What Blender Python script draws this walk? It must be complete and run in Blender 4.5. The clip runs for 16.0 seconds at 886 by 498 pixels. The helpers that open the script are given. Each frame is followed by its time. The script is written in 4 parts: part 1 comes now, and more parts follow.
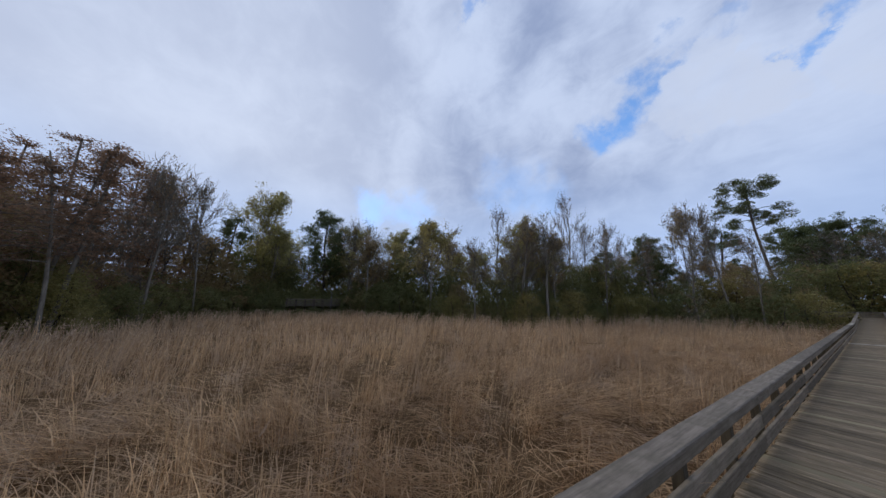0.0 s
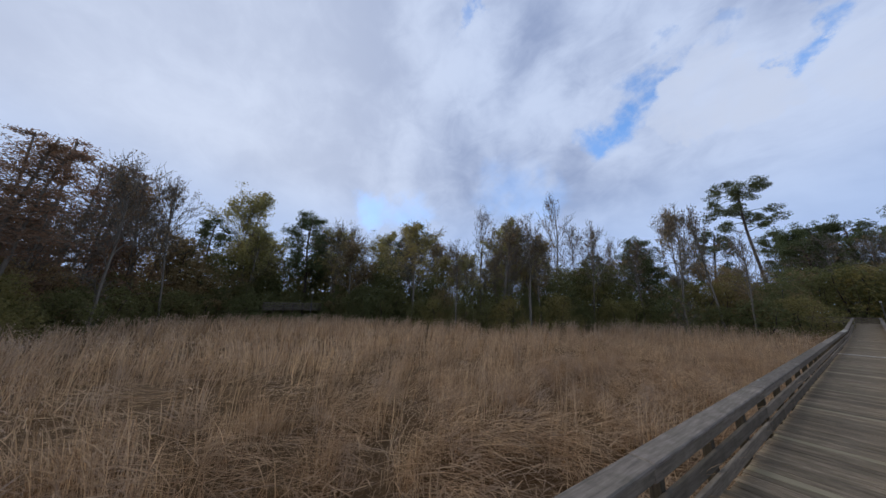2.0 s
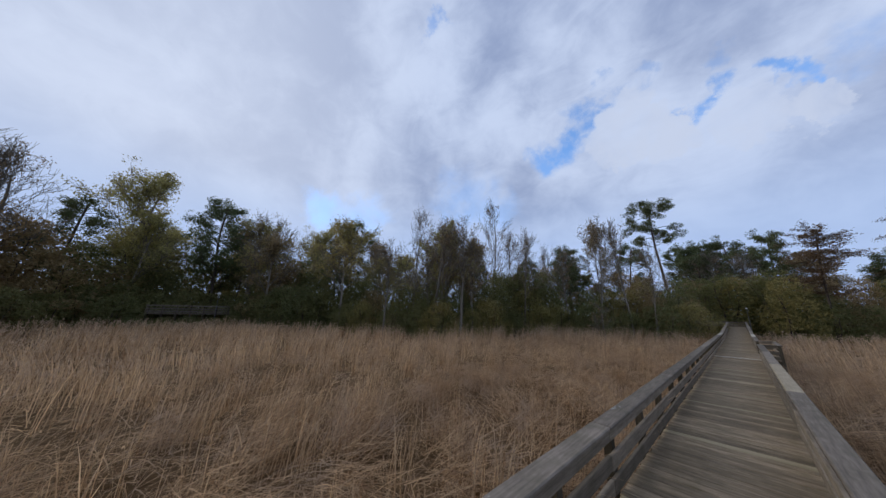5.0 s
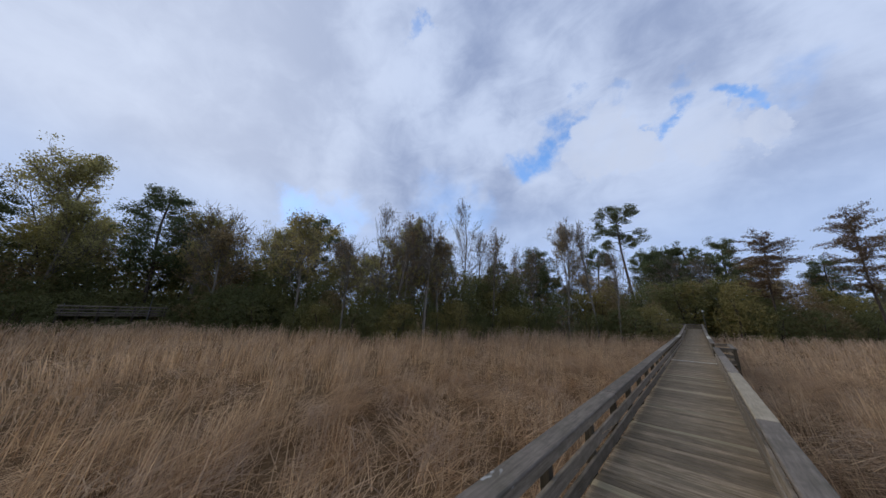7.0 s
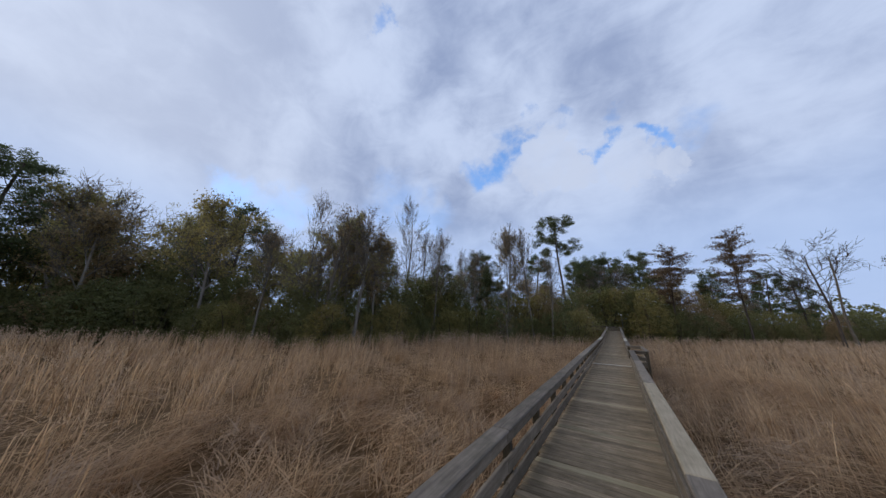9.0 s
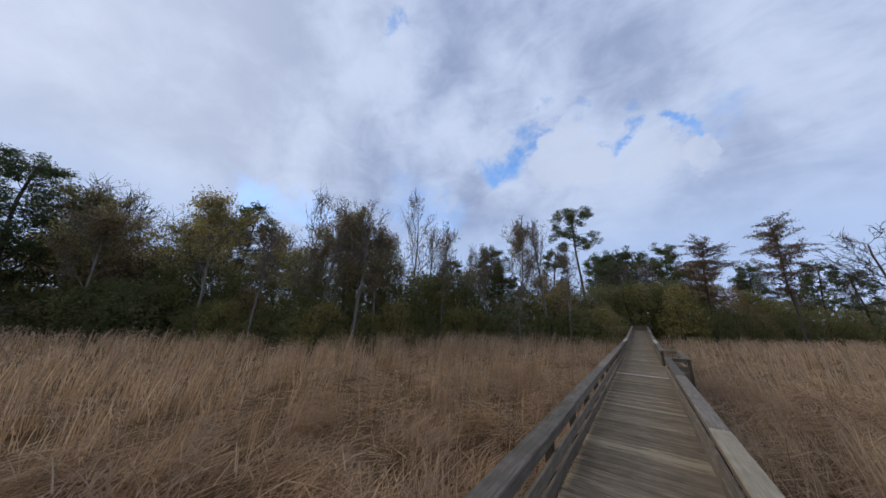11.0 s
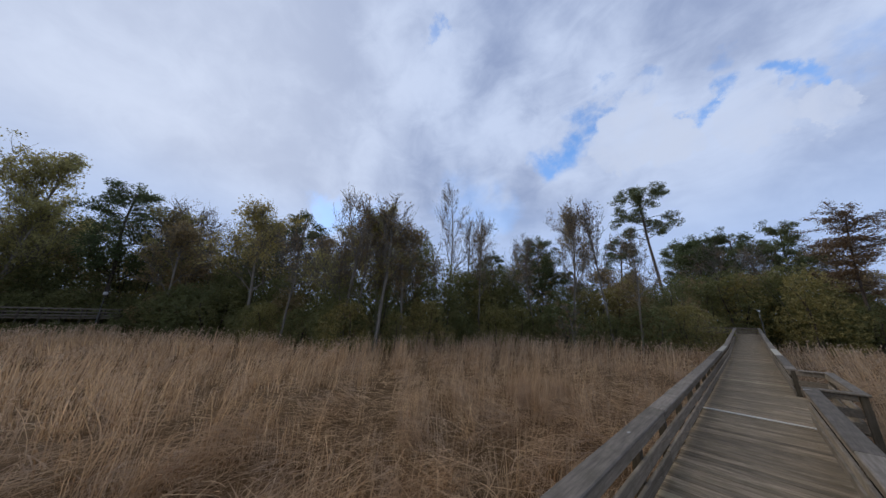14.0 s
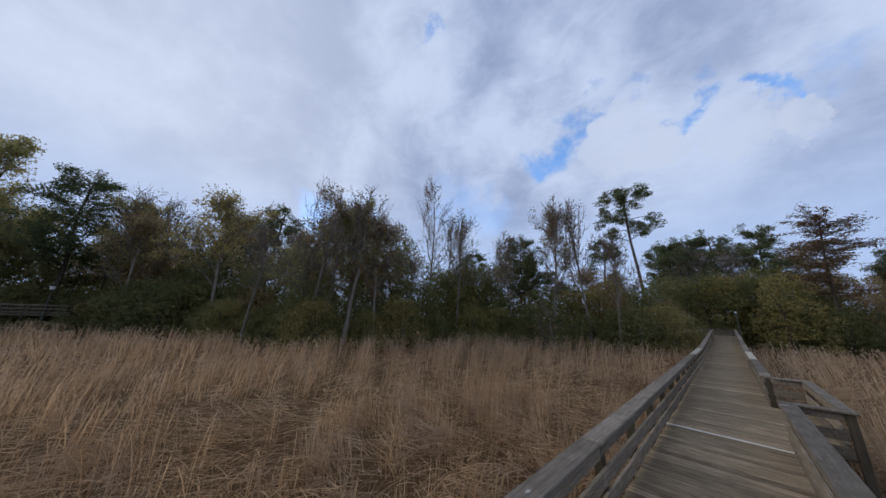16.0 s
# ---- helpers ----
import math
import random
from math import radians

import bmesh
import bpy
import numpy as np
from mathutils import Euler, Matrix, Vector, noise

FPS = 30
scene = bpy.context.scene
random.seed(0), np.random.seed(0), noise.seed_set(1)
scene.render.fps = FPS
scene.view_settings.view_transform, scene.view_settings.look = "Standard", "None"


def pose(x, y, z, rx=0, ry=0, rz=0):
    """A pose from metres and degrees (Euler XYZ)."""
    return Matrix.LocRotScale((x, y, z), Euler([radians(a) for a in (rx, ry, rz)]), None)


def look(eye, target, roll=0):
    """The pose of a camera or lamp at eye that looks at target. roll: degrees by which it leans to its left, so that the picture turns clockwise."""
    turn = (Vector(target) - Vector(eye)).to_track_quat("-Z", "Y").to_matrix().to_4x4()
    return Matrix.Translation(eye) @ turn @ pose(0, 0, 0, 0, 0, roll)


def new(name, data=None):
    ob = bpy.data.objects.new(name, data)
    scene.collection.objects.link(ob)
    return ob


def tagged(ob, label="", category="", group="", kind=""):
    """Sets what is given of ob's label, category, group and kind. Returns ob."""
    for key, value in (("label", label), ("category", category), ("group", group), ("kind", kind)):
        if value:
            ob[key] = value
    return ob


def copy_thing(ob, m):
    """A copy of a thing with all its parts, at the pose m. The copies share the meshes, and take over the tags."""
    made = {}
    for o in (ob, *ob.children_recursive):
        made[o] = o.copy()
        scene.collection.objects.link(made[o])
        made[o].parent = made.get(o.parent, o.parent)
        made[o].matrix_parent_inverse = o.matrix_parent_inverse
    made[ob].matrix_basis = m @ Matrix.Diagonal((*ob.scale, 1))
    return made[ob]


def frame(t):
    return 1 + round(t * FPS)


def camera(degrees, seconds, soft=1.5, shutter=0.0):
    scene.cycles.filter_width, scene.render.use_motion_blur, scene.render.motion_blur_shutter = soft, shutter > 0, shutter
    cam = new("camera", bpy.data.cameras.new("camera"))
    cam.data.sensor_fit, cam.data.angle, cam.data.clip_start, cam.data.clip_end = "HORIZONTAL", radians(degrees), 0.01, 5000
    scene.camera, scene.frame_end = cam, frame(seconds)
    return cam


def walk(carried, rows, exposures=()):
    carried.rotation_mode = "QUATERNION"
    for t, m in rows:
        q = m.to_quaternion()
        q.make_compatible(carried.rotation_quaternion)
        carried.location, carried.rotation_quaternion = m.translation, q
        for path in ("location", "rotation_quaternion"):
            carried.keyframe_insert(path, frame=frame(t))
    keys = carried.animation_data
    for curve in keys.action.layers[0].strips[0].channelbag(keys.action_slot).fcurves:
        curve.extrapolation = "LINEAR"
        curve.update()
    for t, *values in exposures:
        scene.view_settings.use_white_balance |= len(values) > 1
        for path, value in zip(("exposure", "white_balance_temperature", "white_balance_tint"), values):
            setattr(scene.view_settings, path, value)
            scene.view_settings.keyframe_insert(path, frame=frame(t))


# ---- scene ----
cam = camera(118.8, 16.0)
PATH = [
    (0, (0.235, 0.285, 1.926), (-1.43, 1.317, 2.33), 0.8),
    (0.5, (0.254, 0.744, 2.043), (-1.407, 1.783, 2.449), 0.8),
    (1, (0.287, 1.5, 2.002), (-1.376, 2.531, 2.417), 0.8),
    (1.5, (0.37, 2.247, 2.081), (-1.292, 3.276, 2.504), 0.8),
    (2, (0.378, 2.952, 2.031), (-1.278, 3.987, 2.461), 0.9),
    (2.5, (0.368, 3.49, 1.99), (-1.267, 4.555, 2.425), 0.9),
    (3, (0.427, 3.934, 1.999), (-1.177, 5.044, 2.441), 0.9),
    (3.5, (0.398, 4.212, 1.969), (-1.155, 5.391, 2.414), 0.9),
    (4, (0.384, 4.726, 2.016), (-1.118, 5.968, 2.467), 1),
    (6.5, (0.401, 8.021, 1.965), (-0.975, 9.387, 2.457), 1.2),
    (7, (0.381, 8.388, 1.964), (-0.95, 9.797, 2.457), 1.2),
    (7.5, (0.43, 8.779, 2.027), (-0.843, 10.237, 2.528), 1.1),
    (8, (0.42, 9.286, 2.048), (-0.759, 10.82, 2.552), 1.3),
    (8.5, (0.437, 9.8, 2.067), (-0.663, 11.391, 2.575), 1.4),
    (9, (0.394, 10.369, 1.985), (-0.654, 11.992, 2.505), 1.4),
    (11.5, (0.23, 13.462, 2.045), (-1.01, 14.95, 2.542), 1.1),
    (12, (0.264, 14.203, 2.029), (-1.108, 15.569, 2.53), 1),
    (12.5, (0.256, 14.644, 2.023), (-1.139, 15.986, 2.526), 1.2),
    (13, (0.225, 15.14, 2.021), (-1.173, 16.481, 2.522), 1.3),
    (13.5, (0.18, 15.6, 2.065), (-1.202, 16.958, 2.559), 1.1),
    (14, (0.26, 16.403, 2.036), (-1.193, 17.682, 2.54), 1.1),
    (14.5, (0.331, 16.702, 2.077), (-1.097, 18.009, 2.579), 1.4),
    (15, (0.444, 17.217, 2.021), (-0.981, 18.526, 2.523), 1.4),
    (15.5, (0.363, 17.668, 1.996), (-1.051, 18.989, 2.502), 1.4),
    (16, (0.353, 18.081, 2.043), (-1.053, 19.411, 2.546), 1.5),
]
walk(cam, [(t, look(eye, target, roll)) for t, eye, target, roll in PATH])

# ---- sky and sun ----
SUN = Vector((-0.78, -0.42, 0.47)).normalized()


def make_world():
    w = bpy.data.worlds.new("sky")
    scene.world = w
    w.use_nodes = True
    nt = w.node_tree
    nt.nodes.clear()
    link = nt.links.new

    def add(kind, **props):
        n = nt.nodes.new(kind)
        for k, v in props.items():
            if k == "operation":
                n.operation = v
            elif k == "blend":
                n.blend_type = v
        return n

    def calc(op, a, b=None, c=None):
        n = add("ShaderNodeMath", operation=op)
        for i, v in enumerate((a, b, c)):
            if v is None:
                continue
            if isinstance(v, (int, float)):
                n.inputs[i].default_value = v
            else:
                link(v, n.inputs[i])
        return n.outputs[0]

    def vec(op, a, b):
        n = add("ShaderNodeVectorMath", operation=op)
        for i, v in enumerate((a, b)):
            if isinstance(v, (tuple, Vector)):
                n.inputs[i].default_value = v
            else:
                link(v, n.inputs[i])
        return n

    def noise_at(v, scale, detail, rough, distort=0.0):
        n = add("ShaderNodeTexNoise")
        link(v, n.inputs["Vector"])
        n.inputs["Scale"].default_value = scale
        n.inputs["Detail"].default_value = detail
        n.inputs["Roughness"].default_value = rough
        n.inputs["Distortion"].default_value = distort
        return n

    def ramp(f, lo, hi, a=0.0, b=1.0):
        n = nt.nodes.new("ShaderNodeMapRange")
        n.interpolation_type = "SMOOTHSTEP"
        link(f, n.inputs["Value"])
        for key, v in (("From Min", lo), ("From Max", hi), ("To Min", a), ("To Max", b)):
            n.inputs[key].default_value = v
        return n.outputs[0]

    def mix(f, a, b):
        n = nt.nodes.new("ShaderNodeMix")
        n.data_type = "RGBA"
        if isinstance(f, float):
            n.inputs[0].default_value = f
        else:
            link(f, n.inputs[0])
        for i, v in ((6, a), (7, b)):
            if isinstance(v, tuple):
                n.inputs[i].default_value = (*v, 1)
            else:
                link(v, n.inputs[i])
        return n.outputs[2]

    tc = nt.nodes.new("ShaderNodeTexCoord").outputs["Generated"]
    xyz = nt.nodes.new("ShaderNodeSeparateXYZ")
    link(tc, xyz.inputs[0])
    up = calc("MAXIMUM", xyz.outputs[2], 0.0)
    den = calc("ADD", up, 0.12)
    flat = nt.nodes.new("ShaderNodeCombineXYZ")
    link(calc("DIVIDE", xyz.outputs[0], den), flat.inputs[0])
    link(calc("DIVIDE", xyz.outputs[1], den), flat.inputs[1])
    flat.inputs[2].default_value = 0.37
    p = flat.outputs[0]

    # cloud layer: broad grey and white billows
    big = noise_at(p, 0.95, 3.0, 0.5).outputs[0]
    fine = noise_at(tc, 3.8, 9.0, 0.52, 0.25).outputs[0]
    body = calc("ADD", calc("MULTIPLY", big, 0.30), calc("MULTIPLY", fine, 0.70))
    wisp = noise_at(vec("MULTIPLY", tc, (0.7, 1.2, 1.6)).outputs[0], 8.5, 9.0, 0.62, 0.6).outputs[0]
    body = calc("ADD", body, calc("MULTIPLY", calc("SUBTRACT", wisp, 0.5), 0.34))
    soft = vec("SCALE", vec("SUBTRACT", noise_at(tc, 7.0, 7.0, 0.6).outputs["Color"], (0.5, 0.5, 0.5)).outputs[0], (0, 0, 0))
    soft.inputs["Scale"].default_value = 0.26
    q = vec("ADD", tc, soft.outputs[0]).outputs[0]
    for spot, r, lift in BILLOWS:
        d = vec("DISTANCE", q, spot).outputs["Value"]
        body = calc("ADD", body, ramp(d, 0.0, r, lift, 0.0))
    cloud = mix(ramp(body, 0.27, 0.68), CLOUD_GREY, CLOUD_WHITE)
    glow = vec("DOT_PRODUCT", tc, SUN).outputs["Value"]
    cloud = mix(ramp(glow, 0.45, 1.0, 0.0, 0.55), cloud, CLOUD_GLOW)
    low = ramp(up, 0.16, 0.46, 0.80, 0.0)
    cloud = mix(low, cloud, CLOUD_LOW)

    # openings in the clouds
    hole = None
    for spot, r, depth in GAPS:
        d = vec("DISTANCE", q, spot).outputs["Value"]
        one = ramp(d, r * 0.3, r * 1.25, depth, 0.0)
        hole = one if hole is None else calc("MAXIMUM", hole, one)
    torn = ramp(noise_at(tc, 13.0, 8.0, 0.6).outputs[0], 0.28, 0.54, 0.5, 1.0)
    hole = calc("MULTIPLY", hole, torn)
    # bright heaps of cloud with firm edges, in front of the openings
    crisp = vec("SCALE", vec("SUBTRACT", noise_at(tc, 11.0, 9.0, 0.62).outputs["Color"], (0.5, 0.5, 0.5)).outputs[0], (0, 0, 0))
    crisp.inputs["Scale"].default_value = 0.20
    e = vec("ADD", tc, crisp.outputs[0]).outputs[0]
    heap = None
    for spot, r in HEAPS:
        one = ramp(vec("DISTANCE", e, spot).outputs["Value"], r * 0.82, r * 1.05, 1.0, 0.0)
        body_of = ramp(vec("DISTANCE", tc, spot).outputs["Value"], r * 0.5, r * 1.9, 0.0, 0.25)
        one = calc("MAXIMUM", calc("SUBTRACT", one, body_of), 0.0)
        heap = one if heap is None else calc("MAXIMUM", heap, one)
    hole = calc("MULTIPLY", hole, calc("SUBTRACT", 1.0, heap))
    shade = ramp(noise_at(tc, 9.0, 8.0, 0.6, 0.4).outputs[0], 0.35, 0.65, 0.25, 0.85)
    cloud = mix(calc("MULTIPLY", heap, shade), cloud, CLOUD_HEAP)

    sky = nt.nodes.new("ShaderNodeTexSky")
    sky.sky_type = "NISHITA"
    sky.sun_disc = False
    sky.dust_density, sky.ozone_density = 0.1, 6.0
    sky.sun_elevation = math.asin(SUN.z)
    sky.sun_rotation = math.atan2(SUN.x, SUN.y)
    clear = nt.nodes.new("ShaderNodeBackground")
    link(sky.outputs[0], clear.inputs[0])
    clear.inputs[1].default_value = SKY_STRENGTH
    veil = nt.nodes.new("ShaderNodeBackground")
    link(cloud, veil.inputs[0])
    veil.inputs[1].default_value = CLOUD_STRENGTH
    both = nt.nodes.new("ShaderNodeMixShader")
    link(hole, both.inputs[0])
    link(veil.outputs[0], both.inputs[1])
    link(clear.outputs[0], both.inputs[2])
    out = nt.nodes.new("ShaderNodeOutputWorld")
    link(both.outputs[0], out.inputs[0])


CLOUD_GREY = (0.286, 0.362, 0.565)
CLOUD_WHITE = (0.565, 0.662, 0.878)
CLOUD_GLOW = (0.70, 0.77, 0.93)
CLOUD_LOW = (0.42, 0.56, 0.86)
CLOUD_HEAP = (0.565, 0.638, 0.81)
CLOUD_STRENGTH = 1.0
SKY_STRENGTH = 0.30
# openings: direction, radius, how clear
GAPS = (((-0.244, 0.774, 0.584), 0.052, 0.9), ((-0.276, 0.790, 0.548), 0.054, 1.0), ((-0.314, 0.796, 0.518), 0.062, 1.0), ((-0.352, 0.784, 0.512), 0.055, 0.9),
        ((-0.190, 0.768, 0.612), 0.035, 0.6), ((-0.130, 0.765, 0.632), 0.030, 0.45), ((-0.060, 0.785, 0.615), 0.030, 0.4), ((0.030, 0.845, 0.534), 0.034, 0.9), ((0.008, 0.853, 0.522), 0.034, 0.8),
        ((-0.015, 0.866, 0.500), 0.030, 0.6), ((0.120, 0.858, 0.500), 0.028, 0.9), ((0.146, 0.855, 0.497), 0.030, 1.0), ((0.175, 0.850, 0.497), 0.028, 0.9), ((0.045, 0.800, 0.598), 0.030, 0.4),
        ((-0.446, 0.365, 0.817), 0.030, 0.75), ((-0.462, 0.342, 0.818), 0.028, 0.6), ((-0.895, 0.275, 0.350), 0.080, 0.45), ((-0.905, 0.250, 0.330), 0.070, 0.40), ((-0.860, 0.370, 0.350), 0.090, 0.35),
        ((-0.640, 0.670, 0.400), 0.120, 0.35), ((-0.560, 0.740, 0.380), 0.090, 0.35), ((0.230, 0.820, 0.525), 0.060, 0.35))
HEAPS = (((-0.128, 0.815, 0.565), 0.070), ((-0.175, 0.850, 0.497), 0.075), ((-0.070, 0.870, 0.488), 0.080), ((0.075, 0.885, 0.460), 0.070), ((0.170, 0.882, 0.440), 0.055))
# brighter and greyer billows: direction, radius, lift
BILLOWS = (((-0.10, 0.86, 0.50), 0.26, 0.06), ((-0.565, 0.30, 0.77), 0.20, 0.11), ((-0.40, 0.667, 0.63), 0.18, 0.10), ((-0.82, -0.27, 0.50), 0.22, 0.12), ((-0.79, -0.157, 0.595), 0.13, 0.06),
           ((-0.833, 0.057, 0.55), 0.28, -0.06), ((-0.67, 0.10, 0.735), 0.24, -0.08), ((-0.347, 0.519, 0.781), 0.24, -0.08), ((-0.25, 0.68, 0.69), 0.16, -0.06),
           ((0.30, 0.82, 0.48), 0.28, -0.05), ((0.08, 0.70, 0.71), 0.30, -0.06))
make_world()
lamp = bpy.data.lights.new("sun", "SUN")
lamp.energy, lamp.angle, lamp.color = 1.22, radians(30), (1.0, 0.90, 0.74)
new("sun", lamp).matrix_world = look(SUN * 100, (0, 0, 0))


# ---- materials ----
class Nodes:
    """A material under construction."""

    def __init__(self, name, rough):
        self.m = bpy.data.materials.new(name)
        self.m.use_nodes = True
        self.nt = self.m.node_tree
        self.bsdf = self.nt.nodes["Principled BSDF"]
        self.bsdf.inputs["Roughness"].default_value = rough
        self.bsdf.inputs["Specular IOR Level"].default_value = 0.3

    def link(self, a, b):
        self.nt.links.new(a, b)

    def coords(self, scale=(1, 1, 1), world=False):
        out = self.nt.nodes.new("ShaderNodeNewGeometry").outputs["Position"] if world else self.nt.nodes.new("ShaderNodeTexCoord").outputs["Object"]
        n = self.nt.nodes.new("ShaderNodeMapping")
        n.inputs["Scale"].default_value = scale
        self.link(out, n.inputs[0])
        return n.outputs[0]

    def shifted(self, v):
        """Move the pattern by a random step for each object."""
        info = self.nt.nodes.new("ShaderNodeObjectInfo")
        k = self.nt.nodes.new("ShaderNodeMath")
        k.operation = "MULTIPLY"
        k.inputs[1].default_value = 53.0
        self.link(info.outputs["Random"], k.inputs[0])
        n = self.nt.nodes.new("ShaderNodeVectorMath")
        n.operation = "ADD"
        self.link(v, n.inputs[0])
        self.link(k.outputs[0], n.inputs[1])
        return n.outputs[0]

    def noise(self, v, scale, detail=5.0, rough=0.6):
        n = self.nt.nodes.new("ShaderNodeTexNoise")
        self.link(v, n.inputs["Vector"])
        n.inputs["Scale"].default_value, n.inputs["Detail"].default_value, n.inputs["Roughness"].default_value = scale, detail, rough
        return n.outputs[0]

    def ramp(self, f, lo, hi, a=0.0, b=1.0):
        n = self.nt.nodes.new("ShaderNodeMapRange")
        self.link(f, n.inputs[0])
        for i, v in enumerate((lo, hi, a, b)):
            n.inputs[i + 1].default_value = v
        return n.outputs[0]

    def mix(self, f, a, b, blend="MIX"):
        n = self.nt.nodes.new("ShaderNodeMix")
        n.data_type, n.blend_type = "RGBA", blend
        for i, v in ((0, f), (6, a), (7, b)):
            if isinstance(v, tuple):
                n.inputs[i].default_value = (*v, 1)
            elif isinstance(v, float):
                n.inputs[i].default_value = v
            else:
                self.link(v, n.inputs[i])
        return n.outputs[2]

    def object_random(self):
        return self.nt.nodes.new("ShaderNodeObjectInfo").outputs["Random"]

    def island_random(self):
        return self.nt.nodes.new("ShaderNodeNewGeometry").outputs["Random Per Island"]

    def bump(self, f, strength, distance):
        n = self.nt.nodes.new("ShaderNodeBump")
        n.inputs["Strength"].default_value, n.inputs["Distance"].default_value = strength, distance
        self.link(f, n.inputs["Height"])
        self.link(n.outputs[0], self.bsdf.inputs["Normal"])

    def colour(self, c):
        self.link(c, self.bsdf.inputs["Base Color"])
        return self.m

    def leafy(self, c, share=0.25):
        """Let some light pass through the leaf."""
        self.link(c, self.bsdf.inputs["Base Color"])
        t = self.nt.nodes.new("ShaderNodeBsdfTranslucent")
        self.link(c, t.inputs[0])
        s = self.nt.nodes.new("ShaderNodeMixShader")
        s.inputs[0].default_value = share
        self.link(self.bsdf.outputs[0], s.inputs[1])
        self.link(t.outputs[0], s.inputs[2])
        self.link(s.outputs[0], self.nt.nodes["Material Output"].inputs[0])
        return self.m


def weathered_wood(name, long_axis, dark, pale, stain=0.6, spots=False):
    """Grey, rain-worn timber with grain along one axis."""
    k = Nodes(name, 0.82)
    k.bsdf.inputs["Specular IOR Level"].default_value = 0.15
    stretch = [26.0, 26.0, 26.0]
    stretch[long_axis] = 1.6
    grain = k.noise(k.shifted(k.coords(tuple(stretch))), 1.6, 7.0, 0.65)
    blot = k.noise(k.shifted(k.coords((1, 1, 1))), 4.5, 6.0, 0.65)
    c = k.mix(k.ramp(grain, 0.3, 0.7), dark, pale)
    worn = tuple(0.5 * (a + b) * g for a, b, g in zip(dark, pale, (0.55, 0.58, 0.50)))
    c = k.mix(k.ramp(blot, 0.42, 0.66, 0.0, stain), c, worn)
    if spots:
        chalk = k.noise(k.shifted(k.coords((1, 0.55, 1))), 3.4, 3.0, 0.7)
        c = k.mix(k.ramp(chalk, 0.70, 0.73, 0.0, 0.6), c, (0.50, 0.50, 0.47))
    tone = k.ramp(k.object_random(), 0.0, 1.0, 0.70, 1.30)
    g = k.nt.nodes.new("ShaderNodeCombineColor")
    for i in range(3):
        k.link(tone, g.inputs[i])
    c = k.mix(1.0, c, g.outputs[0], "MULTIPLY")
    k.bump(grain, 0.7, 0.008)
    return k.colour(c)


WOOD_X = weathered_wood("deck_timber", 0, (0.088, 0.063, 0.041), (0.385, 0.296, 0.194))
WOOD_X_PALE = weathered_wood("pale_deck_timber", 0, (0.22, 0.18, 0.11), (0.36, 0.30, 0.19), 0.2)
WOOD_X_WHITE = weathered_wood("bare_deck_timber", 0, (0.66, 0.62, 0.54), (0.80, 0.77, 0.70), 0.05)
WOOD_Y = weathered_wood("rail_timber", 1, (0.112, 0.090, 0.067), (0.270, 0.222, 0.168))
WOOD_Y_PALE = weathered_wood("newer_rail_timber", 1, (0.190, 0.157, 0.110), (0.305, 0.258, 0.188), 0.35)
WOOD_Y_BARE = weathered_wood("bleached_rail_timber", 1, (0.30, 0.27, 0.215), (0.46, 0.42, 0.35), 0.3)
WOOD_CAP = weathered_wood("cap_timber", 1, (0.104, 0.086, 0.070), (0.245, 0.206, 0.166), 0.6, True)
# much darker than the rails: the posts' shadow is put into their colour
WOOD_Z = weathered_wood("shaded_post_timber", 2, (0.045, 0.036, 0.025), (0.105, 0.085, 0.060))


def leaf_material(name, a, b, share=0.34):
    k = Nodes(name, 0.6)
    c = k.mix(k.object_random(), a, b)
    c = k.mix(k.ramp(k.noise(k.coords(), 0.5, 3.0), 0.35, 0.65, 0.0, 0.6), c, tuple(0.74 * v for v in a))
    lit = k.ramp(k.island_random(), 0, 1, 0.76, 1.26)
    g = k.nt.nodes.new("ShaderNodeCombineColor")
    for i in range(3):
        k.link(lit, g.inputs[i])
    return k.leafy(k.mix(1.0, c, g.outputs[0], "MULTIPLY"), share)


def bark_material(name, dark, pale):
    k = Nodes(name, 0.9)
    v = k.coords((5, 5, 0.8))
    n = k.noise(v, 2.0, 6.0)
    k.bump(n, 0.6, 0.03)
    c = k.mix(k.ramp(n, 0.3, 0.7), dark, pale)
    c = k.mix(k.ramp(k.noise(k.coords(), 0.7, 3.0), 0.4, 0.7, 0.0, 0.5), c, dark)
    return k.colour(c)


PINE_LEAF = leaf_material("pine_needles", (0.098, 0.125, 0.053), (0.130, 0.142, 0.060), 0.42)
OLIVE_LEAF = leaf_material("olive_leaves", (0.268, 0.242, 0.086), (0.335, 0.266, 0.094), 0.52)
BROWN_LEAF = leaf_material("browning_leaves", (0.345, 0.238, 0.120), (0.300, 0.236, 0.108), 0.52)
DARK_LEAF = leaf_material("evergreen_leaves", (0.160, 0.172, 0.068), (0.220, 0.204, 0.076), 0.50)
YELLOW_LEAF = leaf_material("yellowing_leaves", (0.350, 0.315, 0.118), (0.375, 0.295, 0.110), 0.50)
TAN_LEAF = leaf_material("tan_leaves", (0.260, 0.175, 0.090), (0.215, 0.155, 0.085))
RUST_LEAF = leaf_material("rust_needles", (0.300, 0.176, 0.108), (0.250, 0.170, 0.112), 0.50)
UMBER_LEAF = leaf_material("brown_needles", (0.150, 0.108, 0.062), (0.175, 0.110, 0.062))
PLUME = leaf_material("reed_plumes", (0.62, 0.455, 0.310), (0.56, 0.415, 0.285), 0.5)
GREY_BARK = bark_material("grey_bark", (0.10, 0.085, 0.065), (0.24, 0.21, 0.17))
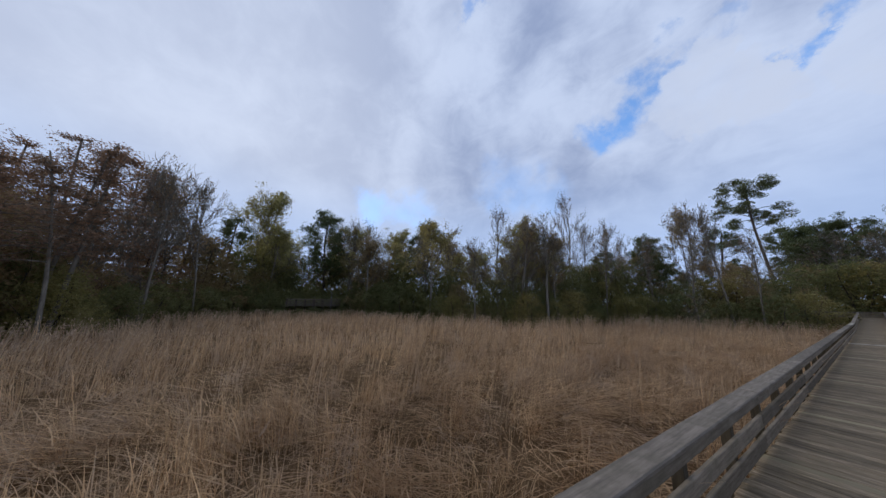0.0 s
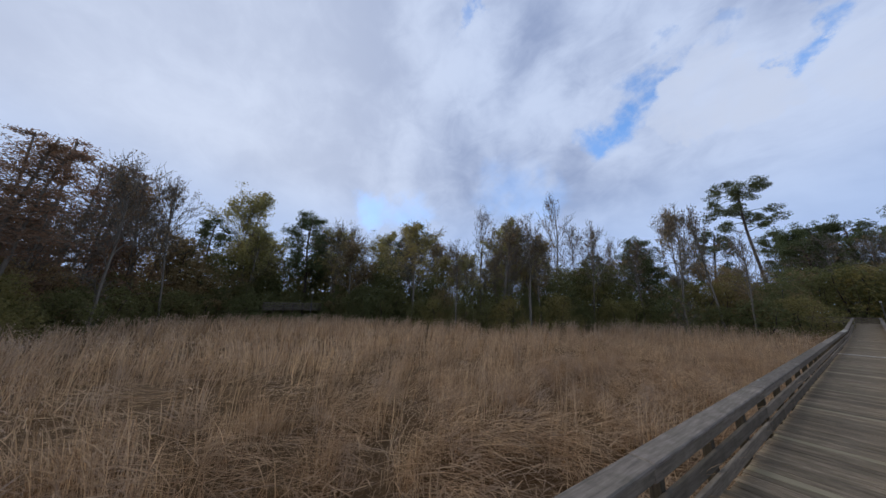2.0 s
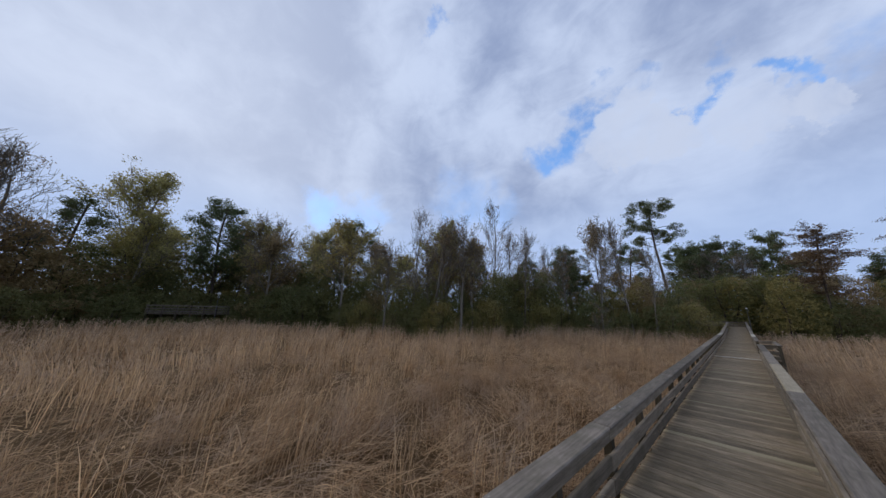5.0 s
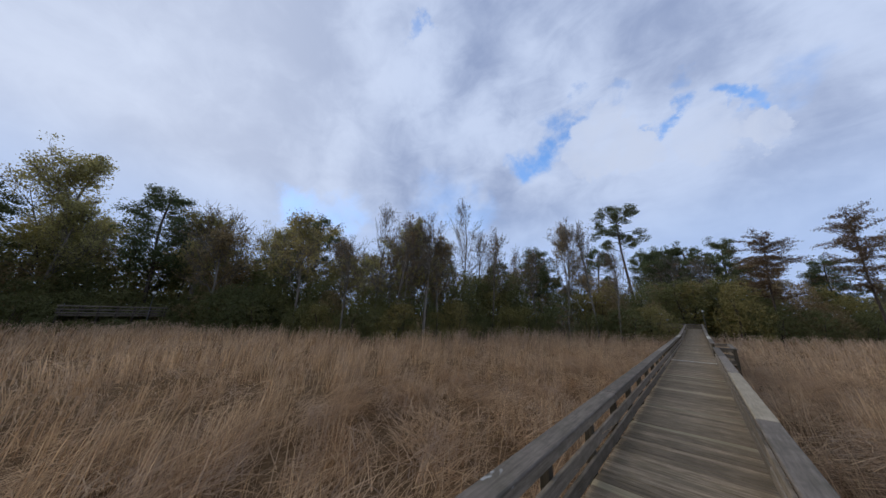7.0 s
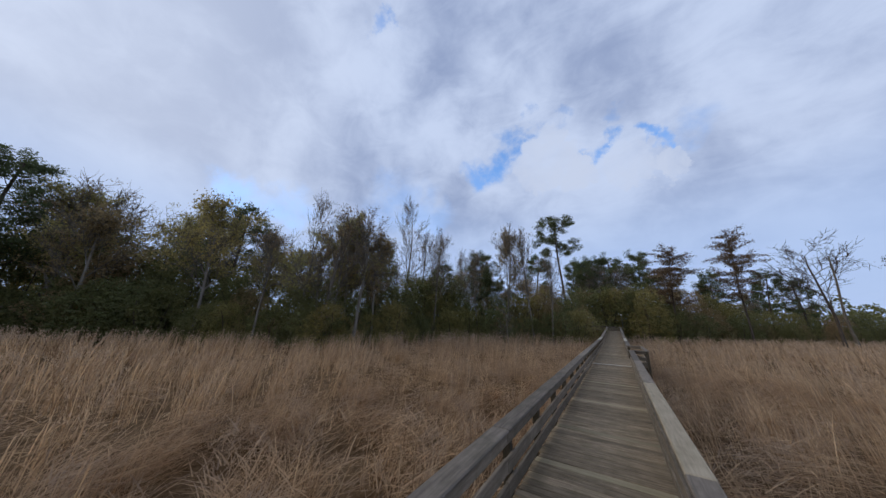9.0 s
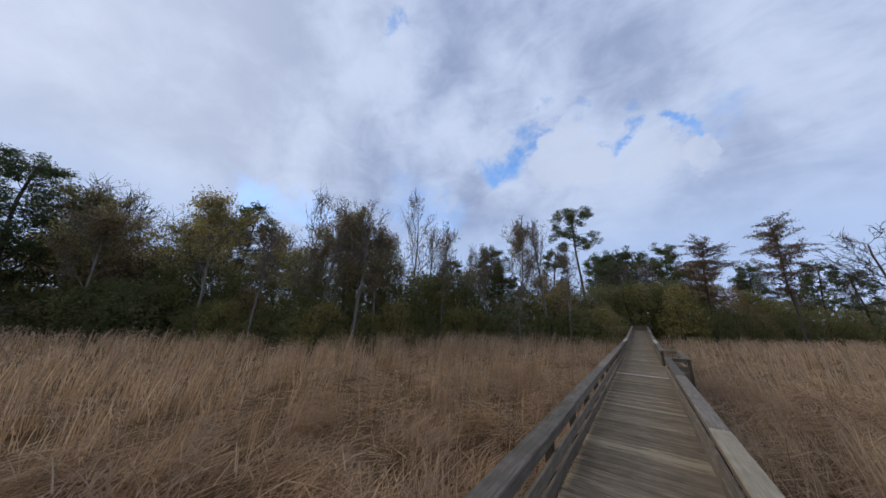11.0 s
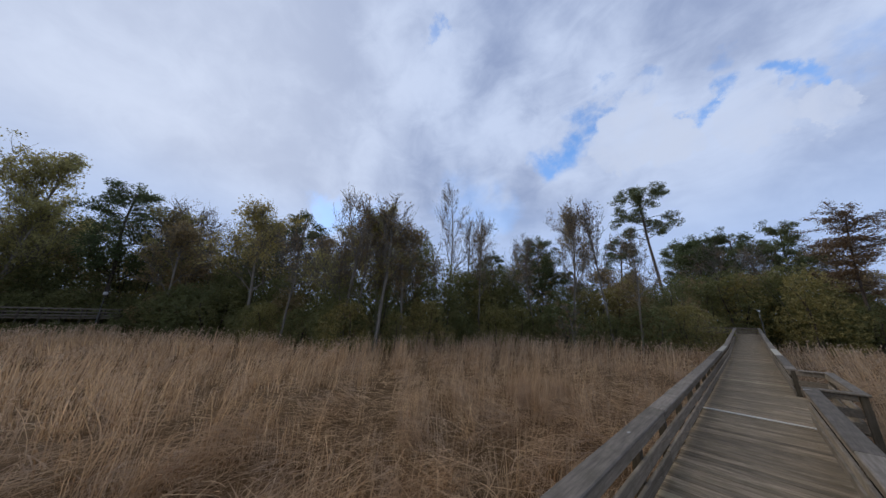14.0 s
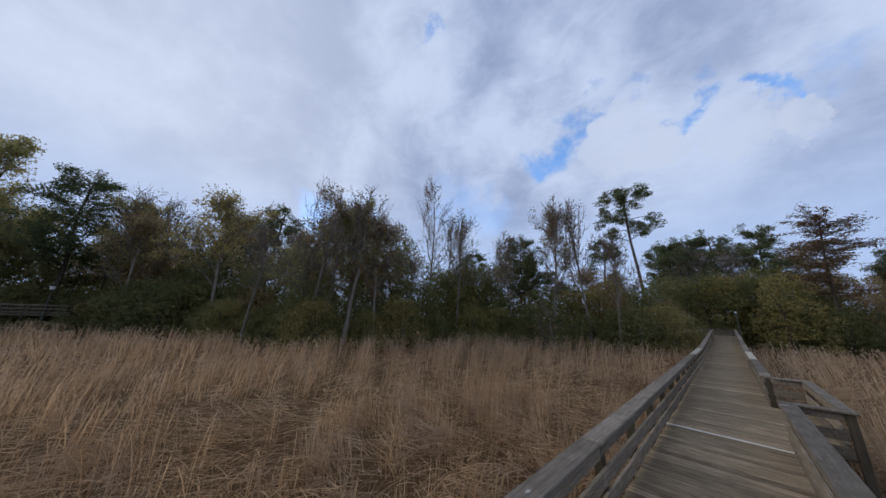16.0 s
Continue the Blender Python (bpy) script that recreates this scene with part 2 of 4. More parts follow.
DARK_BARK = bark_material("pine_bark", (0.045, 0.035, 0.028), (0.12, 0.095, 0.075))
PALE_BARK = bark_material("pale_bark", (0.155, 0.135, 0.108), (0.32, 0.285, 0.235))


def reed_material():
    k = Nodes("dry_reed", 0.75)
    c = k.mix(k.island_random(), (0.190, 0.114, 0.058), (0.860, 0.615, 0.372))
    wide = k.noise(k.coords((1, 1, 0.2), world=True), 0.22, 4.0)
    c = k.mix(k.ramp(wide, 0.42, 0.66, 0.0, 0.6), c, (0.360, 0.225, 0.125))
    near = k.noise(k.coords((1, 1, 0.3), world=True), 1.1, 3.0)
    c = k.mix(k.ramp(near, 0.48, 0.7, 0.0, 0.7), c, (0.47, 0.370, 0.290))
    return k.leafy(c, 0.58)


REED = reed_material()


def thatch_material():
    k = Nodes("marsh_litter", 0.95)
    v = k.coords((1, 1, 1), world=True)
    a = k.noise(v, 9.0, 7.0, 0.7)
    b = k.noise(v, 0.12, 4.0)
    c = k.mix(k.ramp(a, 0.3, 0.7), (0.075, 0.046, 0.024), (0.25, 0.165, 0.090))
    c = k.mix(k.ramp(b, 0.45, 0.65, 0.0, 0.5), c, (0.090, 0.060, 0.030))
    k.bsdf.inputs["Specular IOR Level"].default_value = 0.05
    k.bump(a, 1.0, 0.08)
    return k.colour(c)


THATCH = thatch_material()
METAL = Nodes("galvanised_metal", 0.45)
METAL.bsdf.inputs["Metallic"].default_value = 0.7
METAL = METAL.colour(METAL.mix(METAL.noise(METAL.coords(), 14.0), (0.14, 0.14, 0.13), (0.24, 0.24, 0.23)))
WHITE_GLASS = Nodes("frosted_lamp_glass", 0.3)
WHITE_GLASS = WHITE_GLASS.colour(WHITE_GLASS.mix(WHITE_GLASS.noise(WHITE_GLASS.coords(), 9.0), (0.72, 0.72, 0.70), (0.80, 0.80, 0.78)))


# ---- building helpers ----
def mesh_of(name, bm, material):
    me = bpy.data.meshes.new(name)
    bm.to_mesh(me)
    bm.free()
    me.materials.append(material)
    return me


def part(name, data, parent=None, m=None, label=""):
    """One mesh object under a thing or a part."""
    ob = new(name, data)
    if parent is not None:
        ob.parent = parent
    if m is not None:
        ob.matrix_basis = m
    return tagged(ob, label)


def timber(name, size, material, bevel=0.006):
    """A sawn board centred on its origin, its edges worn round."""
    bm = bmesh.new()
    bmesh.ops.create_cube(bm, size=1, matrix=Matrix.Diagonal((*size, 1)))
    bmesh.ops.bevel(bm, geom=bm.edges[:], offset=min(bevel, min(size) * 0.3), segments=1, affect="EDGES")
    return mesh_of(name, bm, material)


def mesh_np(name, verts, faces, material, smooth=False):
    """A mesh from arrays: verts (n, 3) and a list of index arrays (k, corners)."""
    me = bpy.data.meshes.new(name)
    loops = np.concatenate([f.ravel() for f in faces]).astype(np.int32)
    counts = np.concatenate([np.full(len(f), f.shape[1]) for f in faces]).astype(np.int32)
    starts = np.concatenate([[0], np.cumsum(counts)[:-1]]).astype(np.int32)
    me.vertices.add(len(verts))
    me.vertices.foreach_set("co", np.ascontiguousarray(verts, dtype=np.float32).ravel())
    me.loops.add(len(loops))
    me.loops.foreach_set("vertex_index", loops)
    me.polygons.add(len(counts))
    me.polygons.foreach_set("loop_start", starts)
    if smooth:
        me.polygons.foreach_set("use_smooth", np.ones(len(counts), dtype=bool))
    me.update(calc_edges=True)
    me.materials.append(material)
    return me


def unit(v):
    return v / np.maximum(np.linalg.norm(v, axis=-1, keepdims=True), 1e-9)


GROUND = -0.8
DECK = 0.21
RAMP_FROM, RAMP_TO, RISE = 38.0, 58.0, 0.70


def deck_height(y):
    return DECK + RISE * min(max((y - RAMP_FROM) / (RAMP_TO - RAMP_FROM), 0.0), 1.0)


# ---- ground ----
# edge of the woods round the marsh
EDGE = [(-14, -70), (-17, -30), (-21, -14), (-27, -10.5), (-40, -9), (-49, -3), (-50, 4), (-48, 9), (-42, 13), (-33, 18), (-25, 22), (-19.5, 24.6),
        (-18, 31), (-17, 37), (-12, 42), (-7, 45.5), (-3, 48), (-2, 56), (3, 60), (8, 63), (14, 69), (23, 76), (31, 79), (45, 84), (70, 88), (75, -70)]


def in_marsh(x, y):
    """Whether places lie inside the ring of the woods' edge."""
    inside = np.zeros(len(x), dtype=bool)
    for (x0, y0), (x1, y1) in zip(EDGE, EDGE[1:] + EDGE[:1]):
        cross = ((y0 > y) != (y1 > y)) & (x < (x1 - x0) * (y - y0) / (y1 - y0 + 1e-12) + x0)
        inside ^= cross
    return inside


def swell(x, y):
    """Slow rise and fall of the litter, and of how far the reeds are beaten down."""
    return (np.sin(0.61 * x + 0.33 * y + 0.7) + np.sin(-0.37 * x + 0.74 * y + 2.1) + 0.7 * np.sin(1.35 * x + 0.9 * y) + 0.6 * np.sin(0.8 * x - 1.7 * y + 4.0)) / 3.3


def build_ground():
    far = np.array([60, 90, 140, 220, 400, 800, 1600, 3000.0])
    line = np.concatenate([-far[::-1], np.linspace(-58, 58, 117), far])
    x, y = np.meshgrid(line, line + 20, indexing="ij")
    z = GROUND + 0.10 * swell(x, y) * (np.hypot(x, y) < 130)
    n = len(line)
    i = np.arange(n * n).reshape(n, n)
    quads = np.stack([i[:-1, :-1], i[1:, :-1], i[1:, 1:], i[:-1, 1:]], -1).reshape(-1, 4)
    me = mesh_np("ground", np.stack([x, y, z], -1).reshape(-1, 3), [quads], THATCH, True)
    tagged(new("ground", me), "brown marsh floor of matted dead reed litter", "ground", kind="structure")


build_ground()


def leaf_mesh(name, rng, at, length, width, material, droop=0.0):
    """Many small pointed leaves, one triangle each."""
    n = len(at)
    a = rng.normal(0, 1, (n, 3))
    a[:, 2] = a[:, 2] * 0.7 - droop
    a = unit(a)
    b = unit(np.cross(a, rng.normal(0, 1, (n, 3))))
    size = rng.uniform(0.65, 1.45, (n, 1))
    a, b = a * length * 0.5 * size, b * width * 0.62 * size
    v = np.stack([at - a, at + 0.55 * a + b, at + a - 0.8 * b], 1).reshape(-1, 3)
    return mesh_np(name, v, [np.arange(3 * n).reshape(n, 3)], material)


# ---- reeds ----
def blades(rng, x, y, z, length, lean0, lean1, heading, width, steps=3):
    """Thin bowed blades: verts and faces."""
    n = len(x)
    p = np.stack([x, y, z], -1)
    out = np.stack([np.cos(heading), np.sin(heading), np.zeros(n)], -1)
    turn = heading + rng.uniform(0.3, 2.8, n)
    side = np.stack([np.cos(turn), np.sin(turn), rng.uniform(-0.3, 0.3, n)], -1)
    side = unit(side) * (width * 0.5)[:, None]
    rows = []
    for s in range(steps):
        w = (1.0, 0.85, 0.6, 0.4)[s]
        rows += [p - side * w, p + side * w]
        a = lean0 + (lean1 - lean0) * (s + 0.5) / steps
        p = p + (out * np.sin(a)[:, None] + np.array([0, 0, 1.0]) * np.cos(a)[:, None]) * (length / steps)[:, None]
    rows.append(p)
    k = 2 * steps + 1
    verts = np.stack(rows, 1).reshape(-1, 3)
    base = (np.arange(n) * k)[:, None]
    quads = np.concatenate([base + np.array([2 * s, 2 * s + 1, 2 * s + 3, 2 * s + 2]) for s in range(steps - 1)])
    tris = base + np.array([2 * steps - 2, 2 * steps - 1, 2 * steps])
    return verts, [quads, tris]


def trampled(x, y):
    """How far places lie inside the beaten tracks through the reeds, 0 to 1."""
    most = np.zeros(len(x))
    for (x0, y0), (x1, y1), half in TRACKS:
        f = np.clip(((x - x0) * (x1 - x0) + (y - y0) * (y1 - y0)) / ((x1 - x0) ** 2 + (y1 - y0) ** 2), 0, 1)
        d = np.hypot(x - x0 - f * (x1 - x0), y - y0 - f * (y1 - y0))
        most = np.maximum(most, np.clip(1.4 - d / half, 0, 1))
    return most


# from, to, half width
TRACKS = (((-7.6, -2.6), (-9.2, -1.3), 0.8), ((-9.2, -1.3), (-11.6, 1.2), 0.7), ((-6.3, 19.4), (-9.4, 20.3), 1.2))


def reed_bed(name, seed, near, far, density, each, width, spread, label):
    """Dead reeds in tufts, in a belt round the boardwalk between two distances from it."""
    rng = np.random.default_rng(seed)
    x0, x1, y0, y1 = max(-60, -far), min(64, far), max(-40, -4 - far), min(86, 22 + far)
    n = int((x1 - x0) * (y1 - y0) * density / each)
    tx, ty = rng.uniform(x0, x1, n), rng.uniform(y0, y1, n)
    d = np.hypot(tx, ty - np.clip(ty, -4, 22))
    thin = rng.uniform(0, 1, n) < 0.64 + 0.74 * np.sin(2.3 * tx + 0.8 * ty) * np.sin(1.9 * ty - 0.7 * tx)
    keep = (d >= near) & (d < far) & in_marsh(tx, ty) & thin
    tx, ty, d = tx[keep], ty[keep], d[keep]
    n = len(tx)
    s = swell(tx, ty) + rng.normal(0, 0.15, n)
    close = np.clip(1.5 - np.abs(tx) / 11.0, 0, 1) * np.where(tx < 0, 1.0, 0.7)
    close = np.maximum(close, 2.0 * trampled(tx, ty))
    flat = rng.uniform(0, 1, n) < np.clip(0.10 + 0.85 * np.clip(s + 0.10, 0, 1) + 0.60 * close, 0, 0.93) * np.clip(1.6 - d / 24, 0.10, 1)
    drift = 0.9 * np.sin(0.13 * tx + 0.21 * ty) + 1.4 * np.sin(0.43 * tx - 0.29 * ty + 1.0) + 0.7 * np.sin(1.3 * tx + 1.1 * ty)
    head = np.where(flat, drift + rng.normal(0, 0.45, n), 0.5 * drift + np.where(tx > 0, 2.6, 0.4) + rng.normal(0, 0.5, n))
    tall = 0.20 * np.sin(0.5 * tx + 0.2) * np.sin(0.45 * ty) + 0.13 * np.sin(2.1 * tx + 1.3 * ty) * np.sin(1.7 * ty - 0.9 * tx) + rng.normal(0, 0.12, n)
    bend = rng.uniform(0.04, 0.5, n)
    i = np.repeat(np.arange(n), each)
    m = len(i)
    x, y = tx[i] + rng.normal(0, spread, m), ty[i] + rng.normal(0, spread, m)
    bay = (x > 0) & (x < 1.5) & (y > 25.2) & (y < 29.0)
    ok = (np.abs(x) > 0.98) & ~bay
    x, y, i = x[ok], y[ok], i[ok]
    m = len(i)
    flat = flat[i]
    broken = ~flat & (rng.uniform(0, 1, m) < np.clip(0.55 - d[i] / 40, 0.12, 0.5))
    heading = head[i] + rng.normal(0, 1, m) * np.where(broken, 0.95, np.where(flat, 0.75, 0.5))
    west = 0.28 * np.clip((-x - 14) / 20, 0, 1) + 0.38 * np.clip((y - 22) / 8, 0, 1) * np.clip((-x - 2) / 4, 0, 1)
    length = np.where(flat, rng.uniform(0.25, 0.95, m), rng.uniform(0.62, 1.22, m) + tall[i] + west)
    lean0 = np.where(flat, rng.uniform(1.0, 1.55, m), rng.uniform(0.0, 0.22, m))
    lean1 = np.where(flat, rng.uniform(1.35, 1.8, m), bend[i] + rng.uniform(-0.1, 0.35, m))
    lean1 = np.where(broken, rng.uniform(1.5, 2.6, m), lean1)
    z = GROUND + np.where(flat, rng.uniform(0.10, 0.66, m), rng.uniform(-0.05, 0.10, m)) + 0.10 * swell(x, y)
    bends = 3 if near < 12 else 2
    v, f = blades(rng, x, y, z, length, lean0, lean1, heading, width * rng.uniform(0.55, 1.5, m) * np.where(flat, 1.25, 1.0), bends)
    tagged(new(name, mesh_np(name, v, f, REED)), label, "reeds", kind="stuff")
    if near > 7:
        top = v[2 * bends::2 * bends + 1][~flat & ~broken]
        top = np.concatenate([top, top + rng.normal(0, 1, top.shape) * np.array([0.05, 0.05, 0.07]) - np.array([0, 0, 0.08])])
        tagged(new("reed_plumes", leaf_mesh("reed_plumes", rng, top, (1.25 if near > 14 else 1.6) * width + 0.05, (0.6 if near > 14 else 0.4) * width + 0.008, PLUME, -1.5)), "pale feathery seed heads on top of the reeds", "reeds", kind="stuff")


reed_bed("reed_bed", 11, 0.0, 8.0, 380, 20, 0.0125, 0.14, "dry tan reeds, standing and beaten flat, beside the boardwalk")
reed_bed("reed_bed", 12, 8.0, 16.0, 105, 16, 0.019, 0.17, "dry tan reeds standing in the open marsh")
reed_bed("reed_bed", 13, 16.0, 30.0, 30, 10, 0.040, 0.20, "dry tan reeds standing farther out in the marsh")
reed_bed("reed_bed", 14, 30.0, 90.0, 11, 8, 0.075, 0.30, "far dry tan reeds in front of the woods")


def rail_tufts():
    """Loose reeds that lean in through the boardwalk's railing."""
    rng = np.random.default_rng(19)
    for y in (3.1, 6.6, 7.9, 9.3, 11.4, 12.7, 16.9, 19.4, 20.6, 22.3, 23.8):
        n = 46
        v, f = blades(rng, rng.normal(-1.03, 0.05, n), y + rng.normal(0, 0.16, n), rng.uniform(-0.5, 0.25, n), rng.uniform(0.35, 0.85, n), rng.uniform(0.1, 0.9, n),
                      rng.uniform(0.7, 1.7, n), rng.normal(0.3, 0.9, n), rng.uniform(0.005, 0.012, n))
        tagged(new("reed_tuft", mesh_np("reed_tuft", v, f, REED)), "loose dry reeds leaning through the railing", "reeds", kind="stuff")


rail_tufts()


# ---- trees ----
def tubes(segs, sides):
    """Tapered limbs: verts and faces."""
    a, b = np.array([s[0] for s in segs]), np.array([s[1] for s in segs])
    r0, r1 = np.array([s[2] for s in segs]), np.array([s[3] for s in segs])
    d = unit(b - a)
    ref = np.where(np.abs(d[:, 2:3]) > 0.9, np.array([[1.0, 0, 0]]), np.array([[0, 0, 1.0]]))
    u = unit(np.cross(d, ref))
    v = np.cross(d, u)
    ang = np.arange(sides) * 2 * np.pi / sides
    ring = np.cos(ang)[None, :, None] * u[:, None, :] + np.sin(ang)[None, :, None] * v[:, None, :]
    verts = np.concatenate([a[:, None] + ring * r0[:, None, None], b[:, None] + ring * r1[:, None, None]], 1)
    base = (np.arange(len(segs)) * 2 * sides)[:, None, None]
    i = np.arange(sides)
    j = (i + 1) % sides
    quads = (base + np.stack([i, j, j + sides, i + sides], -1)[None]).reshape(-1, 4)
    return verts.reshape(-1, 3), quads


def limb(segs, rng, p, d, length, r, bits=3, wobble=0.16, rise=0.0, tip=0.25):
    """A crooked limb; returns the places along it with their direction and radius."""
    stops = []
    for i in range(bits):
        d = unit(d + rng.normal(0, wobble, 3) + np.array([0, 0, rise]))
        q = p + d * length / bits
        r1 = r * (1 - (1 - tip) / bits) if i < bits - 1 else r * 0.7
        segs.append((p, q, r, r1))
        p, r = q, r1
        stops.append((p, d, r))
    return stops


def around(rng, d, spread):
    """A direction that leaves d at about that angle."""
    s = unit(np.cross(d, rng.normal(0, 1, 3)))
    return unit(d * math.cos(spread) + s * math.sin(spread))


def cloud(rng, centre, radius, n, shell=0.3):
    g = unit(rng.normal(0, 1, (n, 3))) * (rng.uniform(shell, 1, (n, 1)) ** 0.5)
    return np.array(centre) + g * np.array(radius)


def branching(rng, h, clear, levels, spread, rise, limbs, girth, fork=3):
    """Trunk and limbs of a broadleaf; returns limbs and twig ends."""
    segs, tips = [], []
    trunk = limb(segs, rng, np.array([0, 0, -0.3]), np.array([rng.normal(0, 0.04), rng.normal(0, 0.04), 1.0]), h * 0.76, girth, 9, 0.05, 0.03, 0.2)

    def spread_out(p, d, length, r, level):
        stops = limb(segs, rng, p, d, length, r, 3, 0.2, rise)
        if level >= levels:
            tips.extend(s[0] for s in stops)
            return
        for q, e, rr in stops:
            for _ in range(fork if level < levels - 1 else 2):
                spread_out(q, around(rng, e, rng.uniform(0.4, 0.95)), length * rng.uniform(0.42, 0.66), max(rr * 0.58, 0.026), level + 1)

    for k in range(limbs):
        f = clear + (1 - clear) * (k + rng.uniform(0, 0.8)) / limbs
        i = min(int(f * 9), 8)
        p, d, r = trunk[i]
        spread_out(p, around(rng, d, rng.uniform(spread * 0.6, spread)), h * (0.11 + 0.27 * (1 - min(f, 1.0))) * rng.uniform(0.8, 1.15), max(r * 0.5, 0.03), 1)
    tips.append(trunk[-1][0])
    return segs, np.array(tips)


def tree(name, label, wood, bark, leaves=None, category="tree"):
    """A thing of trunk and crown, standing at its own origin."""
    root = tagged(new(name), label, category, "trees round the marsh")
    segs, sides = wood
    thick = [s for s in segs if s[2] > 0.05]
    thin = [s for s in segs if s[2] <= 0.05]
    v, q = tubes(thick, 6)
    part("trunk", mesh_np("trunk", v, [q], bark, True), root)
    if thin:
        v, q = tubes(thin, sides)
        tagged(part("twig_mass", mesh_np("twig_mass", v, [q], GREY_BARK if bark is PALE_BARK else bark), root), kind="stuff")
    if leaves is not None:
        part("crown", leaves, root)
    return root


def pine(seed, h, clear, reach, label, lean=0.0, flat=0.45, count=16, thick=46, tiers=False):
    """A pine of clumped needles; with tiers its crown is flat and widest at the top, else rounded."""
    rng = np.random.default_rng(seed)
    segs, at = [], []
    trunk = limb(segs, rng, np.array([0, 0, -0.3]), np.array([lean, 0, 1.0]), h * 0.97, h * 0.010 + 0.05, 14, 0.03, 0.0, 0.2)
    for k in range(count):
        u = (k + rng.uniform(0, 0.9)) / count
        f = clear + (1 - clear) * u
        p, d, r = trunk[min(int(f * 14), 13)]
        p = p - d * rng.uniform(0, h / 14)
        a = k * 2.4 + rng.uniform(-0.6, 0.6)
        shape = 0.55 + 0.45 * math.sin(math.pi * (0.12 + 0.75 * u)) if tiers else math.sin(math.pi * (0.22 + 0.66 * u)) ** 0.8
        long = reach * shape * rng.uniform(0.6, 1.08)
        up = rng.uniform(-0.05, 0.35) if tiers else rng.uniform(0.12, 0.65)
        stops = limb(segs, rng, p, unit(np.array([math.cos(a), math.sin(a), up])), long, max(r * 0.42, 0.045), 4, 0.22, 0.05)
        for q, e, rr in stops[1 if count > 30 else 2:]:
            for _ in range(3):
                s = limb(segs, rng, q, around(rng, e, rng.uniform(0.5, 1.1)), long * rng.uniform(0.16, 0.32), 0.022, 2, 0.2, 0.10)
                size = rng.uniform(0.45, 0.95)
                at.append(cloud(rng, s[-1][0], (size, size, size * flat), thick, 0.1))
            at.append(cloud(rng, q, (0.55, 0.55, 0.55 * flat), 26, 0.1))
    for _ in range(5):
        at.append(cloud(rng, trunk[-1][0] + rng.normal(0, 1, 3) * np.array([0.8, 0.8, 0.35]), (0.7, 0.7, 0.5), 55, 0.1))
    return tree("pine_tree", label, (segs, 4), DARK_BARK, leaf_mesh("crown", rng, np.concatenate(at), 0.30, 0.085, PINE_LEAF))


def bare_tree(seed, h, label, bark=GREY_BARK, leaves=0, leaf=TAN_LEAF, spread=0.75, clear=0.35, limbs=9, levels=3, rise=0.16):
    rng = np.random.default_rng(seed)
    segs, tips = branching(rng, h, clear, levels, spread, rise, limbs, h * 0.009 + 0.04)
    crown = None
    if leaves:
        sprays = tips[rng.integers(0, len(tips), max(leaves // 16, 30))]
        pick = sprays[rng.integers(0, len(sprays), leaves)]
        crown = leaf_mesh("crown", rng, pick + rng.normal(0, 1, (leaves, 3)) * np.array([0.30, 0.30, 0.19]), 0.18, 0.12, leaf)
    return tree("bare_tree" if leaves < 700 else "deciduous_tree", label, (segs, 3), bark, crown)


def cypress(seed, h, label, clear=0.2, long_low=0.17, each=58, wobble=0.16, leaf=RUST_LEAF, ragged=False):
    rng = np.random.default_rng(seed)
    segs, at = [], []
    trunk = limb(segs, rng, np.array([0, 0, -0.3]), np.array([rng.normal(0, 0.03), 0, 1.0]), h, h * 0.0065 + 0.04, 12, 0.03, 0.0, 0.12)
    for k in range(64):
        f = clear + (0.99 - clear) * (k + rng.uniform(0, 0.9)) / 64
        i = min(int(f * 12), 11)
        p, d, r = trunk[i]
        p = p - d * rng.uniform(0, h / 12)
        a = rng.uniform(0, 6.3)
        taper = 0.5 * math.sin(math.pi * (0.2 + 0.7 * (f - clear) / (1 - clear))) if ragged else 1 - f
        long = h * (0.06 + long_low * taper) * rng.uniform(0.6, 1.25)
        stops = limb(segs, rng, p, unit(np.array([math.cos(a), math.sin(a), rng.uniform(-0.05, 0.35)])), long, 0.045, 3, wobble, 0.02)
        q = np.array([p] + [s[0] for s in stops])
        t = rng.uniform(0.25, 3.0, each)
        j = np.minimum(t.astype(int), 2)
        c = q[j] + (q[j + 1] - q[j]) * (t - j)[:, None]
        at.append(c + rng.normal(0, 1, (each, 3)) * np.array([0.26, 0.26, 0.13]))
    return tree("cypress_tree", label, (segs, 3), DARK_BARK if leaf is UMBER_LEAF else GREY_BARK, leaf_mesh("crown", rng, np.concatenate(at), 0.21, 0.07, leaf, 0.4))


